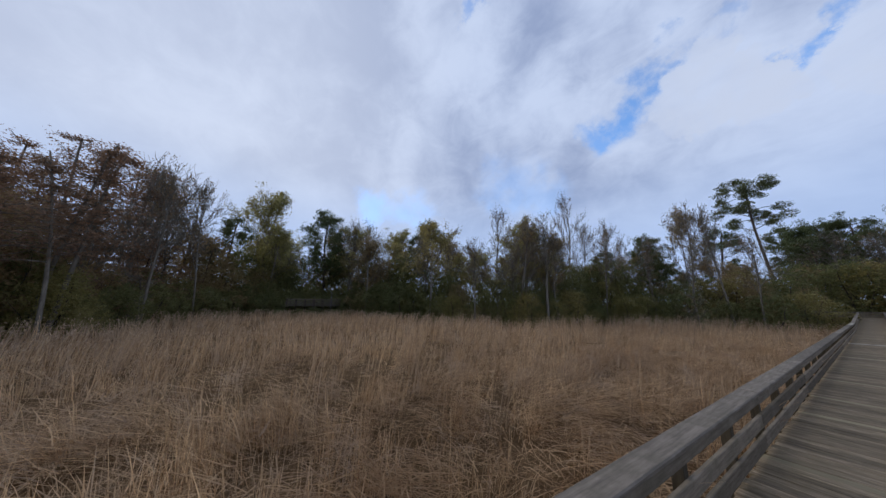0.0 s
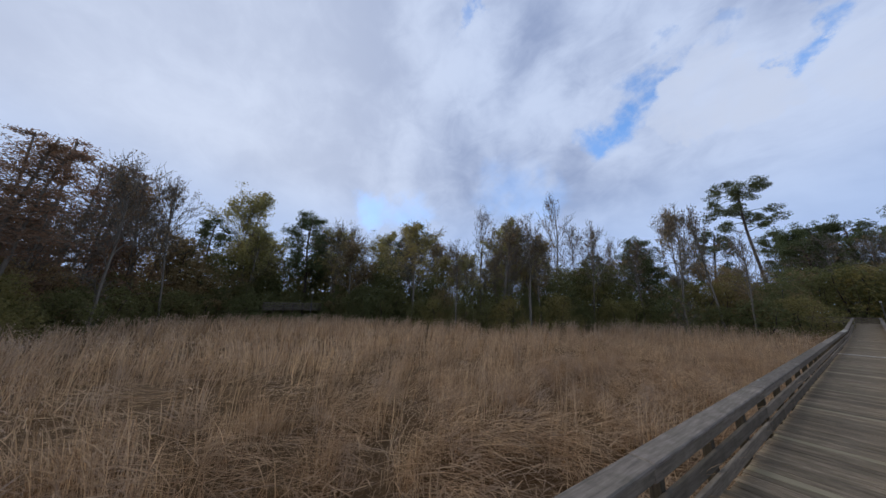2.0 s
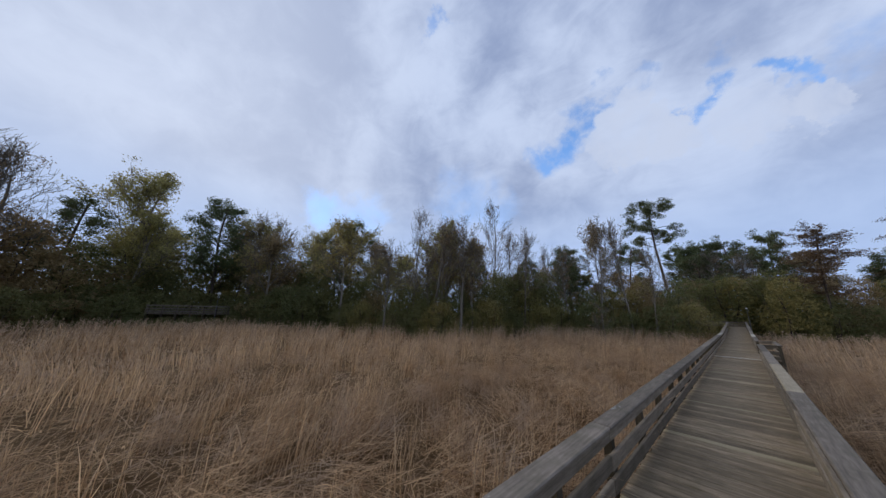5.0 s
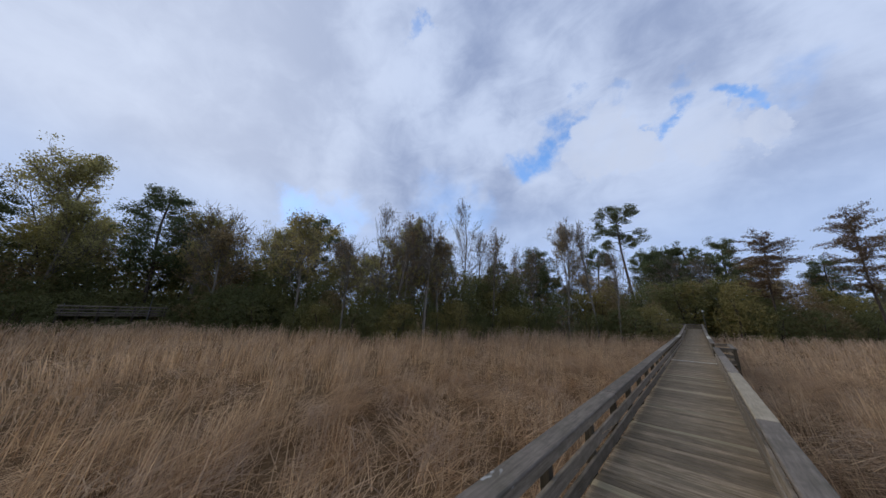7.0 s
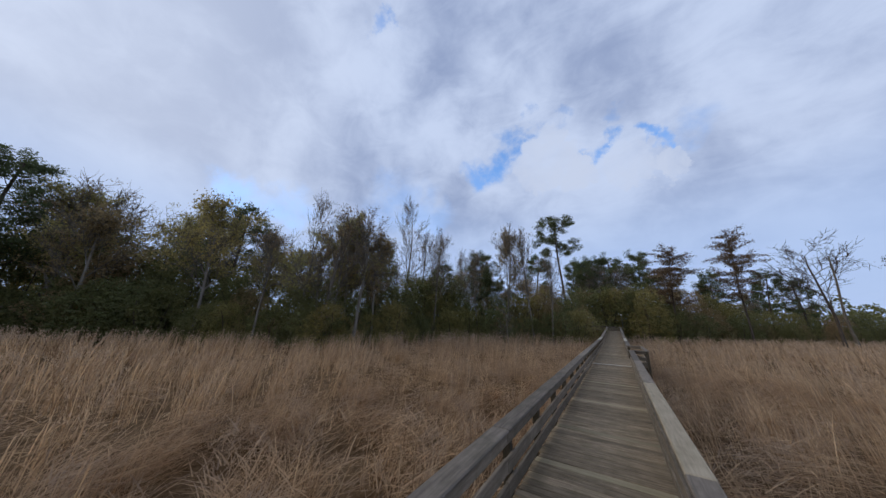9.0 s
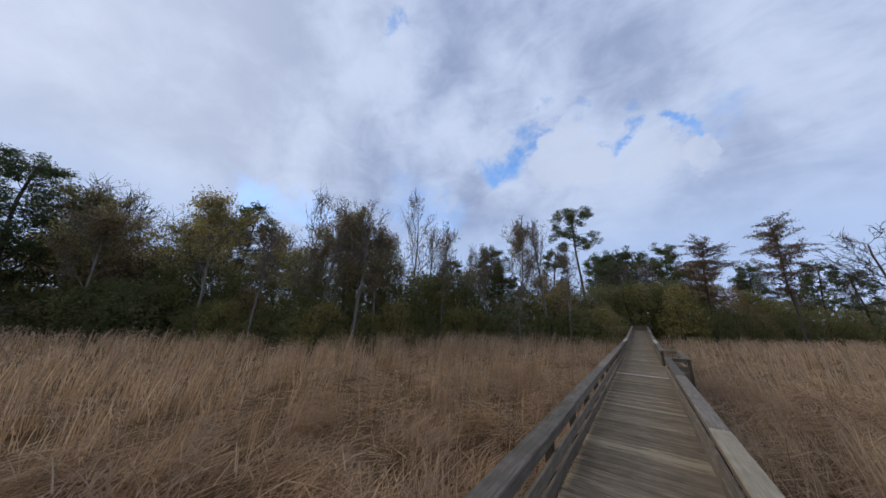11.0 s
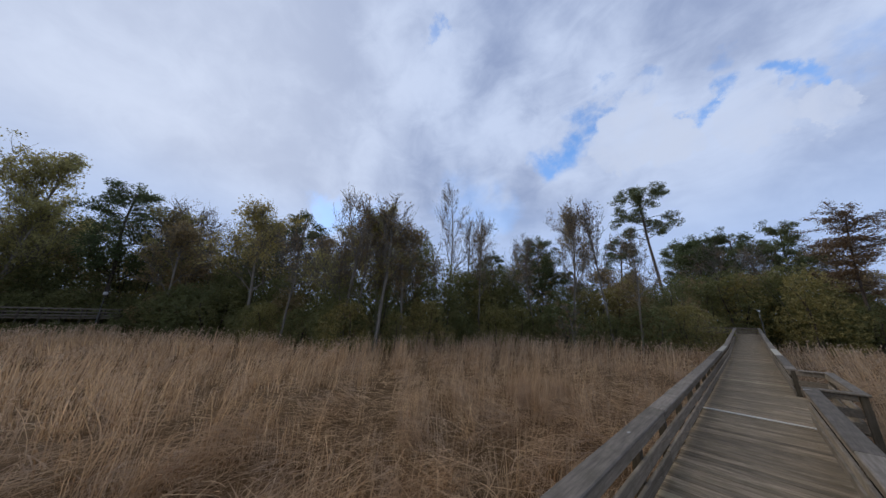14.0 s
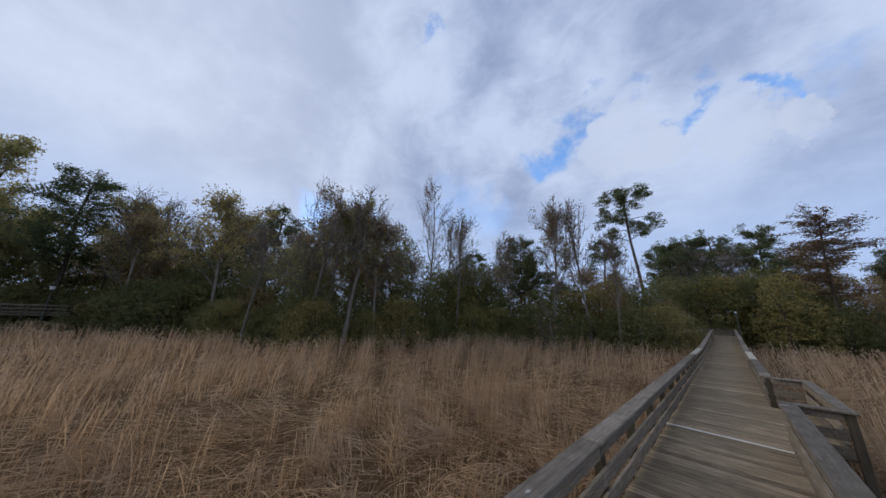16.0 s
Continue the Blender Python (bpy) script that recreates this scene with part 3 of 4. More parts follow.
def thicket(seed, h, wide, label, leaf, name="evergreen_tree", lobes=34, each=170, size=0.19):
    """A dense tree leafed to the ground, its outline made of many lobes."""
    rng = np.random.default_rng(seed)
    segs, at = [], []
    for k in range(4):
        a = rng.uniform(0, 6.3)
        limb(segs, rng, np.array([0.3 * math.cos(a), 0.3 * math.sin(a), -0.3]), unit(np.array([0.25 * math.cos(a), 0.25 * math.sin(a), 1.0])), h * 0.85, 0.10 if k == 0 else 0.045, 6, 0.1, 0.05)
    for k in range(lobes):
        f = (k + 0.5) / lobes
        a = k * 2.4 + rng.uniform(-0.4, 0.4)
        span = wide * math.sqrt(max(0.06, 1 - (f * 1.02) ** 2.2)) * rng.uniform(0.55, 1.0)
        c = (span * math.cos(a), span * math.sin(a), 0.35 + h * 0.9 * f + rng.uniform(-0.3, 0.3))
        rr = rng.uniform(0.65, 1.25) * wide * 0.42
        at.append(cloud(rng, c, (rr, rr, rr * rng.uniform(0.6, 0.9)), each, 0.45))
    at = np.concatenate(at)
    at[:, 2] = np.maximum(at[:, 2], 0.05)
    return tree(name, label, (segs, 3), DARK_BARK, leaf_mesh("crown", rng, at, size, size * 0.6, leaf))


def snag(seed, h, lean):
    rng = np.random.default_rng(seed)
    segs = []
    trunk = limb(segs, rng, np.array([0, 0, -0.3]), np.array([lean, 0, 1.0]), h, 0.17, 9, 0.03, 0.0, 0.25)
    for k in range(14):
        p, d, r = trunk[rng.integers(2, 9)]
        limb(segs, rng, p, around(rng, d, 1.3), rng.uniform(0.4, 1.5), 0.03, 2, 0.25, 0.0)
    return tree("dead_snag", "bare broken grey trunk of a dead leaning tree", (segs, 4), GREY_BARK, None, "dead tree")


class Kind:
    """One grown tree, and where its next copy goes; the first copy is the tree itself."""

    def __init__(self, ob):
        self.ob, self.used = ob, False
        at = np.concatenate([np.array([v.co[:] for v in c.data.vertices]) for c in ob.children])
        self.h = at[:, 2].max()
        self.lean = Vector((*at[at[:, 2] > 0.8 * self.h][:, :2].mean(0), 0.0))

    def put(self, x, y, top, turn, wide=1.0):
        """Stand a copy so that its top is over (x, y)."""
        s = (top - GROUND) / self.h
        off = Matrix.Rotation(turn, 3, "Z") @ self.lean * s * wide
        x, y = x - off.x, y - off.y
        m = Matrix.Translation((x, y, GROUND - 0.02)) @ Matrix.Rotation(turn, 4, "Z") @ Matrix.Diagonal((s * wide, s * wide, s, 1))
        if self.used:
            k = self.ob.scale
            return copy_thing(self.ob, m @ Matrix.Diagonal((1 / k.x, 1 / k.y, 1 / k.z, 1)))
        self.used = True
        self.ob.matrix_basis = m
        return self.ob


PINE_CROWN = Kind(pine(21, 24, 0.69, 3.7, "tall lone pine with a flat dark green crown", -0.11, 0.62, 24, 76, True))
PINE_A = Kind(pine(22, 18, 0.34, 4.2, "dark green pine with a rounded clumped crown", 0.02, 0.66, 40, 40))
PINE_B = Kind(pine(23, 16, 0.42, 3.4, "dark green pine standing behind the marsh", -0.02, 0.5, 22))
BARE_A = Kind(bare_tree(31, 20, "tall bare grey tree with fine upright twigs", GREY_BARK, 260))
BARE_B = Kind(bare_tree(32, 18, "nearly bare tree with scattered tan leaves", GREY_BARK, 650, TAN_LEAF, 0.85, 0.3, 10))
YELLOW_A = Kind(bare_tree(33, 18, "yellow-green tree with thinning autumn leaves", GREY_BARK, 10500, YELLOW_LEAF, 0.8, 0.34, 10))
YELLOW_B = Kind(bare_tree(34, 15, "olive tree with thinning autumn leaves", PALE_BARK, 7000, YELLOW_LEAF, 0.75, 0.34, 9))
TAN_A = Kind(bare_tree(37, 15, "brownish tree with thinning autumn leaves", PALE_BARK, 4800, BROWN_LEAF, 0.75, 0.34, 9))
CYPRESS_A = Kind(cypress(41, 17, "rust-brown bald cypress with feathery level branches"))
CYPRESS_B = Kind(cypress(42, 15, "rust-brown bald cypress with thin foliage"))
TALL = Kind(bare_tree(38, 16, "slim grey-trunked tree with a few tan leaves", GREY_BARK, 700, TAN_LEAF, 0.62, 0.36, 10))
CYPRESS_D = Kind(cypress(44, 15, "bald cypress with a bare pale trunk", 0.42, 0.20, 40, 0.2))
DEAD = Kind(bare_tree(35, 15, "dead dark grey tree with crooked level limbs", DARK_BARK, 0, None, 1.1, 0.3, 12, 3, 0.06))
CYPRESS_C = Kind(cypress(43, 17, "brown-tinged cypress with a ragged dark crown", 0.46, 0.27, 210, 0.36, UMBER_LEAF, True))
OLIVE_A = Kind(thicket(51, 9, 3.0, "olive green tree leafed down to the reeds", OLIVE_LEAF))
OLIVE_B = Kind(thicket(52, 7, 3.2, "spreading olive thicket at the marsh edge", OLIVE_LEAF, "thicket"))
BROWN_A = Kind(thicket(55, 8, 3.0, "browning leafy thicket at the marsh edge", BROWN_LEAF, "thicket", 32, 180))
DARK_A = Kind(thicket(53, 10, 3.0, "dense dark evergreen tree at the marsh edge", DARK_LEAF))
DARK_B = Kind(thicket(54, 5, 2.6, "dark evergreen shrub at the marsh edge", DARK_LEAF, "shrub", 26, 170))
BACK_OLIVE = Kind(thicket(56, 10, 2.8, "olive woodland tree behind the marsh edge", OLIVE_LEAF, "woodland_tree", 30, 130, 0.23))
BACK_DARK = Kind(thicket(57, 10, 2.8, "dark green woodland tree behind the marsh edge", DARK_LEAF, "woodland_tree", 30, 130, 0.23))
BACK_BROWN = Kind(thicket(58, 10, 2.8, "brown autumn woodland tree behind the marsh edge", BROWN_LEAF, "woodland_tree", 30, 130, 0.23))
BACK_RUST = Kind(thicket(59, 11, 2.6, "rust-brown woodland tree behind the marsh edge", RUST_LEAF, "woodland_tree", 32, 130, 0.22))
SNAG = Kind(snag(61, 12, -0.09))
GREY_SHRUB = Kind(bare_tree(36, 5, "bare pale grey shrub at the marsh edge", PALE_BARK, 120, TAN_LEAF, 1.1, 0.05, 12, 2, 0.05))

# kind, x, y, top, turn, width
STANDING = [
    (CYPRESS_A, -35.9, -16.8, 17.0, 0.3, 1.15), (CYPRESS_B, -31.0, -17.5, 12.4, 1.3, 1.3), (CYPRESS_A, -35.2, -19.0, 15.2, 2.3, 1.2), (CYPRESS_B, -37.8, -15.3, 17.6, 3.9, 1.2),
    (CYPRESS_A, -40.4, -14.3, 16.2, 5.0, 1.1), (BARE_B, -43.6, -13.4, 20.1, 0.4, 0.9), (BARE_A, -50.2, -12.0, 20.4, 1.7, 1.0), (YELLOW_A, -58.1, -2.4, 23.9, 0.9, 0.9),
    (PINE_B, -55.3, -7.2, 16.6, 0.1, 1.0), (PINE_A, -51.3, 6.9, 19.6, 2.2, 1.05), (BARE_B, -49.8, 14.2, 18.3, 4.1, 0.9), (YELLOW_B, -33.8, 19.5, 14.7, 0.2, 1.0),
    (BARE_B, -39.5, 20.5, 15.0, 2.2, 0.9), (BARE_B, -50.0, 11.5, 18.4, 0.7, 0.9), (TAN_A, -44.0, 13.0, 13.6, 3.0, 1.1), (BARE_B, -39.3, 27.4, 13.1, 1.1, 1.0), (BARE_A, -26.6, 26.5, 16.5, 3.0, 0.85), (TAN_A, -24.2, 29.3, 13.4, 4.0, 0.9),
    (YELLOW_A, -26.6, 31.0, 15.4, 5.2, 0.75), (BARE_A, -24.5, 39.1, 21.4, 0.7, 0.62), (BARE_B, -22.6, 41.3, 16.1, 3.6, 0.7), (BARE_B, -22.1, 51.9, 15.3, 5.5, 0.6),
    (PINE_A, -17.2, 49.2, 13.7, 1.0, 1.0), (TAN_A, -13.2, 50.6, 17.6, 2.0, 0.55), (PINE_CROWN, -8.4, 67.6, 25.2, 0.0, 1.0), (PINE_B, -13.6, 74.0, 18.0, 4.2, 1.0),
    (PINE_A, -5.6, 85.1, 18.4, 5.1, 1.0), (PINE_B, -2.9, 85.2, 18.9, 0.8, 1.0), (PINE_A, 0.4, 85.3, 19.1, 3.3, 1.0), (PINE_A, 6.8, 92.0, 21.2, 1.8, 0.9),
    (CYPRESS_C, 9.0, 66.0, 15.2, 2.7, 1.3), (PINE_B, -8.4, 98.0, 21.8, 1.3, 0.9), (DARK_A, -23.1, 33.3, 12.1, 2.2, 0.62), (CYPRESS_C, 17.6, 70.4, 18.1, 4.4, 1.0), (DEAD, 25.8, 72.2, 16.2, 0.5, 1.0), (SNAG, 26.9, 70.0, 12.1, 0.0, 1.0), (CYPRESS_C, 30.2, 60.0, 14.2, 0.9, 1.3),
    (PINE_A, 28.0, 55.5, 13.2, 1.2, 1.0), (PINE_B, 24.9, 83.3, 12.9, 2.9, 1.0), (PINE_A, 18.5, 88.5, 14.2, 0.3, 1.0), (PINE_B, 28.6, 86.2, 11.4, 5.6, 1.1),
    (PINE_A, -3.3, 91.3, 20.2, 2.5, 1.0), (DARK_A, -29.5, 39.6, 13.6, 1.5, 0.5), (YELLOW_B, -53.8, -0.6, 15.4, 2.8, 0.9), (YELLOW_B, -50.2, 12.0, 16.4, 1.9, 1.0),
    (GREY_SHRUB, -11.2, 42.0, 4.0, 0.0, 1.0), (GREY_SHRUB, -20.9, 24.8, 2.4, 2.0, 1.0), (GREY_SHRUB, -36.5, -11.5, 5.0, 1.0, 1.2), (BARE_B, -33.0, -13.0, 11.0, 5.0, 0.8),
    (BARE_A, -45.5, -11.8, 14.5, 5.0, 0.7), (CYPRESS_A, -46.5, -13.2, 18.6, 1.1, 1.2), (CYPRESS_B, -42.3, -13.6, 17.4, 2.1, 1.2), (TAN_A, -48.8, -14.5, 18.6, 3.1, 1.0), (CYPRESS_A, -52.5, -15.5, 19.0, 4.1, 1.2), (BACK_DARK, -53.0, -5.5, 10.5, 0.3, 1.0), (BACK_OLIVE, -56.0, -3.0, 12.0, 1.3, 1.1), (BACK_DARK, -57.5, -9.5, 12.5, 2.3, 1.1), (BACK_BROWN, -52.0, -9.0, 11.5, 3.3, 1.1),
    (BACK_DARK, -61.0, -5.0, 13.0, 4.3, 1.2), (BACK_DARK, -56.5, 4.5, 11.5, 5.3, 1.1), (BACK_OLIVE, -58.0, 9.5, 12.0, 0.8, 1.1), (BACK_DARK, -60.0, 1.0, 13.0, 1.8, 1.2), (DARK_B, -50.5, 2.0, 4.2, 1.0, 1.2), (DARK_B, -50.0, 5.2, 4.6, 3.0, 1.2), (DARK_B, -50.2, 8.8, 4.4, 5.0, 1.2), (DARK_B, -47.8, -0.8, 3.6, 2.0, 1.2), (DARK_B, -47.2, 11.6, 4.0, 4.0, 1.2), (BARE_B, -38.6, -13.2, 12.5, 0.6, 0.6),
    (TALL, -21.4, 26.2, 13.0, 0.3, 1.1), (TALL, -21.0, 28.0, 13.8, 1.9, 1.1), (TAN_A, -20.6, 30.0, 11.8, 3.7, 1.0), (YELLOW_B, -22.6, 27.0, 11.8, 2.7, 1.0), (TALL, -22.4, 24.9, 9.6, 5.1, 1.0), (TALL, -11.6, 46.4, 16.2, 0.8, 0.7), (TALL, -9.9, 46.6, 15.6, 2.6, 0.7),
    (TALL, -14.6, 41.8, 11.6, 4.4, 0.8), (TALL, -18.0, 38.6, 14.2, 5.7, 0.7), (TALL, -6.6, 47.4, 11.4, 1.2, 0.9), (TALL, -27.4, 22.0, 11.0, 2.2, 0.9), (TALL, -34.6, -10.2, 15.8, 3.1, 0.7), (TALL, -42.0, -8.8, 17.6, 4.9, 0.6),
    (CYPRESS_D, -27.4, -11.4, 13.0, 0.4, 1.2), (CYPRESS_D, -29.0, -11.2, 13.6, 2.1, 1.2), (CYPRESS_D, -25.6, -12.6, 11.0, 4.0, 1.2), (CYPRESS_D, -23.4, -13.4, 10.4, 5.2, 1.2),
    (BACK_DARK, -22.6, 40.4, 7.6, 0.2, 1.1), (BACK_DARK, -26.0, 43.5, 9.0, 1.4, 1.2), (BACK_OLIVE, -30.0, 47.0, 9.5, 2.4, 1.3), (DARK_A, -24.4, 45.4, 9.0, 3.4, 1.1), (DARK_A, -20.4, 41.4, 9.4, 0.5, 1.0), (PINE_B, -21.6, 44.5, 11.2, 1.5, 1.0), (DARK_A, -17.6, 42.2, 8.2, 2.5, 1.0), (DARK_A, -23.4, 38.2, 8.6, 3.5, 1.0),
    (DARK_B, -45.3, 0.9, 1.0, 0.5, 1.7), (DARK_B, -45.1, 3.2, 0.9, 1.6, 1.8), (DARK_B, -45.4, 5.6, 1.05, 2.9, 1.7), (DARK_B, -45.0, 7.9, 0.9, 4.2, 1.8), (DARK_B, -45.3, 9.9, 1.3, 5.4, 1.7),
]
for kind, x, y, top, turn, wide in STANDING:
    kind.put(x, y, top, turn, wide)


def wood_edge():
    """Understorey along the marsh edge, and the woods behind it."""
    rng = random.Random(7)
    for (x0, y0), (x1, y1) in zip(EDGE[1:-2], EDGE[2:-1]):
        run = math.hypot(x1 - x0, y1 - y0)
        nx, ny = -(y1 - y0) / run, (x1 - x0) / run
        steps = max(1, round(run / 2.75))
        for i in range(steps):
            f = (i + rng.uniform(0.1, 0.9)) / steps
            x, y = x0 + (x1 - x0) * f, y0 + (y1 - y0) * f
            if x < 0 and y < -4:
                rows = (((DARK_B, DARK_B, OLIVE_B), 2.4, 4.2), ((DARK_A, BROWN_A, BROWN_A), 4.5, 7.0), ((BACK_RUST, BACK_BROWN), 8.0, 10.5),
                        ((CYPRESS_D, CYPRESS_B, BACK_RUST), 9.5, 11.8), ((CYPRESS_B, CYPRESS_A), 11.2, 14.0))
            elif x < -34 and y < 15:
                rows = (((DARK_B, DARK_A, DARK_B), 3.6, 5.6), ((DARK_A, BROWN_A, DARK_A), 6.0, 8.2), ((BACK_DARK, BACK_DARK, BACK_BROWN, BACK_OLIVE), 8.0, 10.0),
                        ((YELLOW_B, TAN_A, BARE_B), 10.5, 14.0), ((PINE_B, TAN_A, YELLOW_A), 13.0, 16.5))
            elif x < -22 and y < 23:
                rows = (((DARK_B, DARK_B, OLIVE_B), 2.8, 4.8), ((BROWN_A, DARK_A, DARK_A), 4.6, 6.6), ((BACK_OLIVE, BACK_DARK, BACK_DARK), 6.0, 8.0), ((TAN_A, YELLOW_B, BARE_B), 8.5, 11.5), ((YELLOW_B, TAN_A), 11.0, 13.5))
            elif x < -15:
                rows = (((DARK_B, OLIVE_B, OLIVE_B), 2.4, 4.0), ((DARK_A, YELLOW_B, OLIVE_B), 4.0, 6.0), ((TAN_A, TALL, BARE_B), 7.0, 9.5),
                        ((BACK_DARK, BACK_OLIVE, TAN_A), 4.2, 6.2), ((YELLOW_B, TAN_A), 9.0, 11.5))
            elif x < 0:
                rows = (((BROWN_A, OLIVE_B, DARK_B), 2.6, 4.2), ((BROWN_A, OLIVE_A, DARK_A), 4.4, 6.2), ((BACK_OLIVE, BACK_BROWN, BACK_DARK), 5.4, 7.2),
                        ((TAN_A, BARE_B, PINE_B), 6.5, 9.5), ((TAN_A, PINE_B, PINE_B), 9.0, 12.5))
            else:
                low = 0.72 if x > 20 else 1.0
                rows = tuple((k, a * low, b * low) for k, a, b in (((DARK_B, DARK_B, BROWN_A), 2.8, 4.6), ((OLIVE_A, DARK_A, DARK_A, BROWN_A), 5.0, 7.2), ((BACK_DARK, BACK_OLIVE, BACK_BROWN, BACK_DARK), 6.6, 9.0),
                                                                   ((BARE_B, PINE_B, TAN_A, BACK_DARK), 8.0, 11.0), ((PINE_B, PINE_B, TAN_A, BARE_B), 13.0, 17.5)))
            for row, (kinds, lo, hi) in enumerate(rows):
                if x > 40 or row > 2 and y > -4 and (i + row) % 2:
                    continue
                back = (1.8, 4.4, 7.4, 11.0, 16.0)[row]
                bx, by = x + nx * back + rng.uniform(-0.9, 0.9), y + ny * back + rng.uniform(-0.9, 0.9)
                if abs(bx) < 3.4 and by < 66 or (-53 < bx < -44 and -1 < by < 11.5 and row == 0):
                    continue
                grow = 1.22 if x < -36 and y > -4 else 1.0
                rng.choice(kinds).put(bx, by, rng.uniform(lo, hi) * grow, rng.uniform(0, 6.28), rng.uniform(0.9, 1.25))


wood_edge()
# shaded mouth of the path where it enters the trees
for x, y, top, wide in ((-5.2, 63.5, 8.5, 1.1), (-0.6, 66.5, 9.0, 1.2), (4.8, 62.5, 7.5, 1.1), (-4.3, 53.0, 6.0, 0.8), (4.4, 67.5, 9.5, 1.1), (-3.4, 69.0, 9.0, 1.2), (-1.6, 73.5, 8.5, 1.2), (1.8, 74.5, 9.0, 1.2), (2.4, 70.5, 7.5, 1.0)):
    (BACK_OLIVE if x > 4.5 else BACK_DARK).put(x, y, top, x, wide)


def far_woods():
    """Distant tree line all round, beyond the nearer trees."""
    rng = np.random.default_rng(71)
    at = []
    for k in range(420):
        a = k / 420 * 2 * math.pi
        d = 118 + rng.uniform(-9, 9)
        low = 0.45 if -0.3 < a < 1.05 else 1.0
        h = rng.uniform(7, 11.5) * low
        at.append(cloud(rng, (d * math.cos(a), 25 + d * math.sin(a), GROUND + h * 0.5), (2.6, 2.6, h * 0.55), 330, 0.5))
    at = np.concatenate(at)
    at[:, 2] = np.maximum(at[:, 2], GROUND)
    me = leaf_mesh("far_woods", rng, at, 0.75, 0.5, DARK_LEAF)
    tagged(new("far_woods", me), "distant dark green woods beyond the marsh", "woods", kind="stuff")


far_woods()


# ---- boardwalk ----
POST_STEP, POST_AT = 1.31, 11.05
CAP_STEP, CAP_AT = 3.93, 13.45
BAY_FROM, BAY_TO, BAY_OUT = 25.3, 28.35, 1.36
END = 58.4
rnd = random.Random(3)


def tilt_along(y0, y1):
    return math.degrees(math.atan2(deck_height(y1) - deck_height(y0), y1 - y0))


def railing(side, spans, label):
    """Posts, three boards and a flat cap along one side; spans are stretches in y."""
    root = tagged(new("railing"), label, "railing", "boardwalk railings")
    root.location = (side * 0.78, spans[0][0], GROUND - 0.2)
    inv = Matrix.Translation(root.location).inverted()
    for y0, y1 in spans:
        k0 = math.ceil((y0 - POST_AT) / POST_STEP)
        ys = [y0 + 0.06, y1 - 0.06] + [POST_AT + k * POST_STEP for k in range(k0, k0 + 80) if y0 + 0.5 < POST_AT + k * POST_STEP < y1 - 0.5]
        for y in sorted(ys):
            part("post", POST, root, inv @ pose(side * 0.808, y, deck_height(y), rnd.uniform(-0.5, 0.5), rnd.uniform(-0.5, 0.5), rnd.uniform(-2, 2)))
        k = math.floor((y0 - CAP_AT) / CAP_STEP)
        cuts = [y0] + [CAP_AT + j * CAP_STEP for j in range(k, k + 40) if y0 + 0.8 < CAP_AT + j * CAP_STEP < y1 - 0.8]
        cuts += [RAMP_FROM] if y0 < RAMP_FROM < y1 else []
        cuts = sorted(cuts) + [y1]
        for a, b in zip(cuts, cuts[1:]):
            if b - a < 0.2:
                continue
            mid, dz, run = (a + b) / 2, (deck_height(a) + deck_height(b)) / 2, tilt_along(a, b)
            for z, data in ((0.571, TOP_BOARD), (0.325, BOARD), (0.110, BOARD)):
                m = pose(side * 0.742, mid, z + dz + rnd.uniform(-0.006, 0.006), run + rnd.uniform(-0.12, 0.12), rnd.uniform(-0.8, 0.8), 0)
                part("rail_board", data, root, inv @ m @ Matrix.Diagonal((1, (b - a - 0.006) / 3.9, 1, 1)))
            pale = (side > 0 and 13.0 < mid < 17.2) or 33.0 < mid < 37.4
            m = pose(side * 0.797 + rnd.uniform(-0.006, 0.006), mid, 0.643 + dz, run, rnd.uniform(-0.7, 0.7), rnd.uniform(-0.08, 0.08))
            part("cap_board", CAP_BARE if pale and mid > 30 else CAP_PALE if pale else CAP, root, inv @ m @ Matrix.Diagonal((1, (b - a - 0.012) / 3.9, 1, 1)), "newer pale cap board" if pale else "")
    return root


POST = timber("post", (0.09, 0.09, 1.86), WOOD_Z)
POST.transform(Matrix.Translation((0, 0, -0.31)))
BOARD = timber("rail_board", (0.038, 3.9, 0.14), WOOD_Y)
TOP_BOARD = timber("rail_board", (0.038, 3.9, 0.10), WOOD_Y)
CAP = timber("cap_board", (0.192, 3.9, 0.038), WOOD_CAP, 0.009)
CAP_PALE = timber("cap_board", (0.192, 3.9, 0.038), WOOD_Y_PALE, 0.009)
CAP_BARE = timber("cap_board", (0.192, 3.9, 0.038), WOOD_Y_BARE, 0.009)
START = -9.0
railing(-1, ((START, END - 1.7),), "weathered grey timber railing along the boardwalk")
railing(1, ((START, BAY_FROM), (BAY_TO, END)), "weathered grey timber railing with a newer pale cap board")


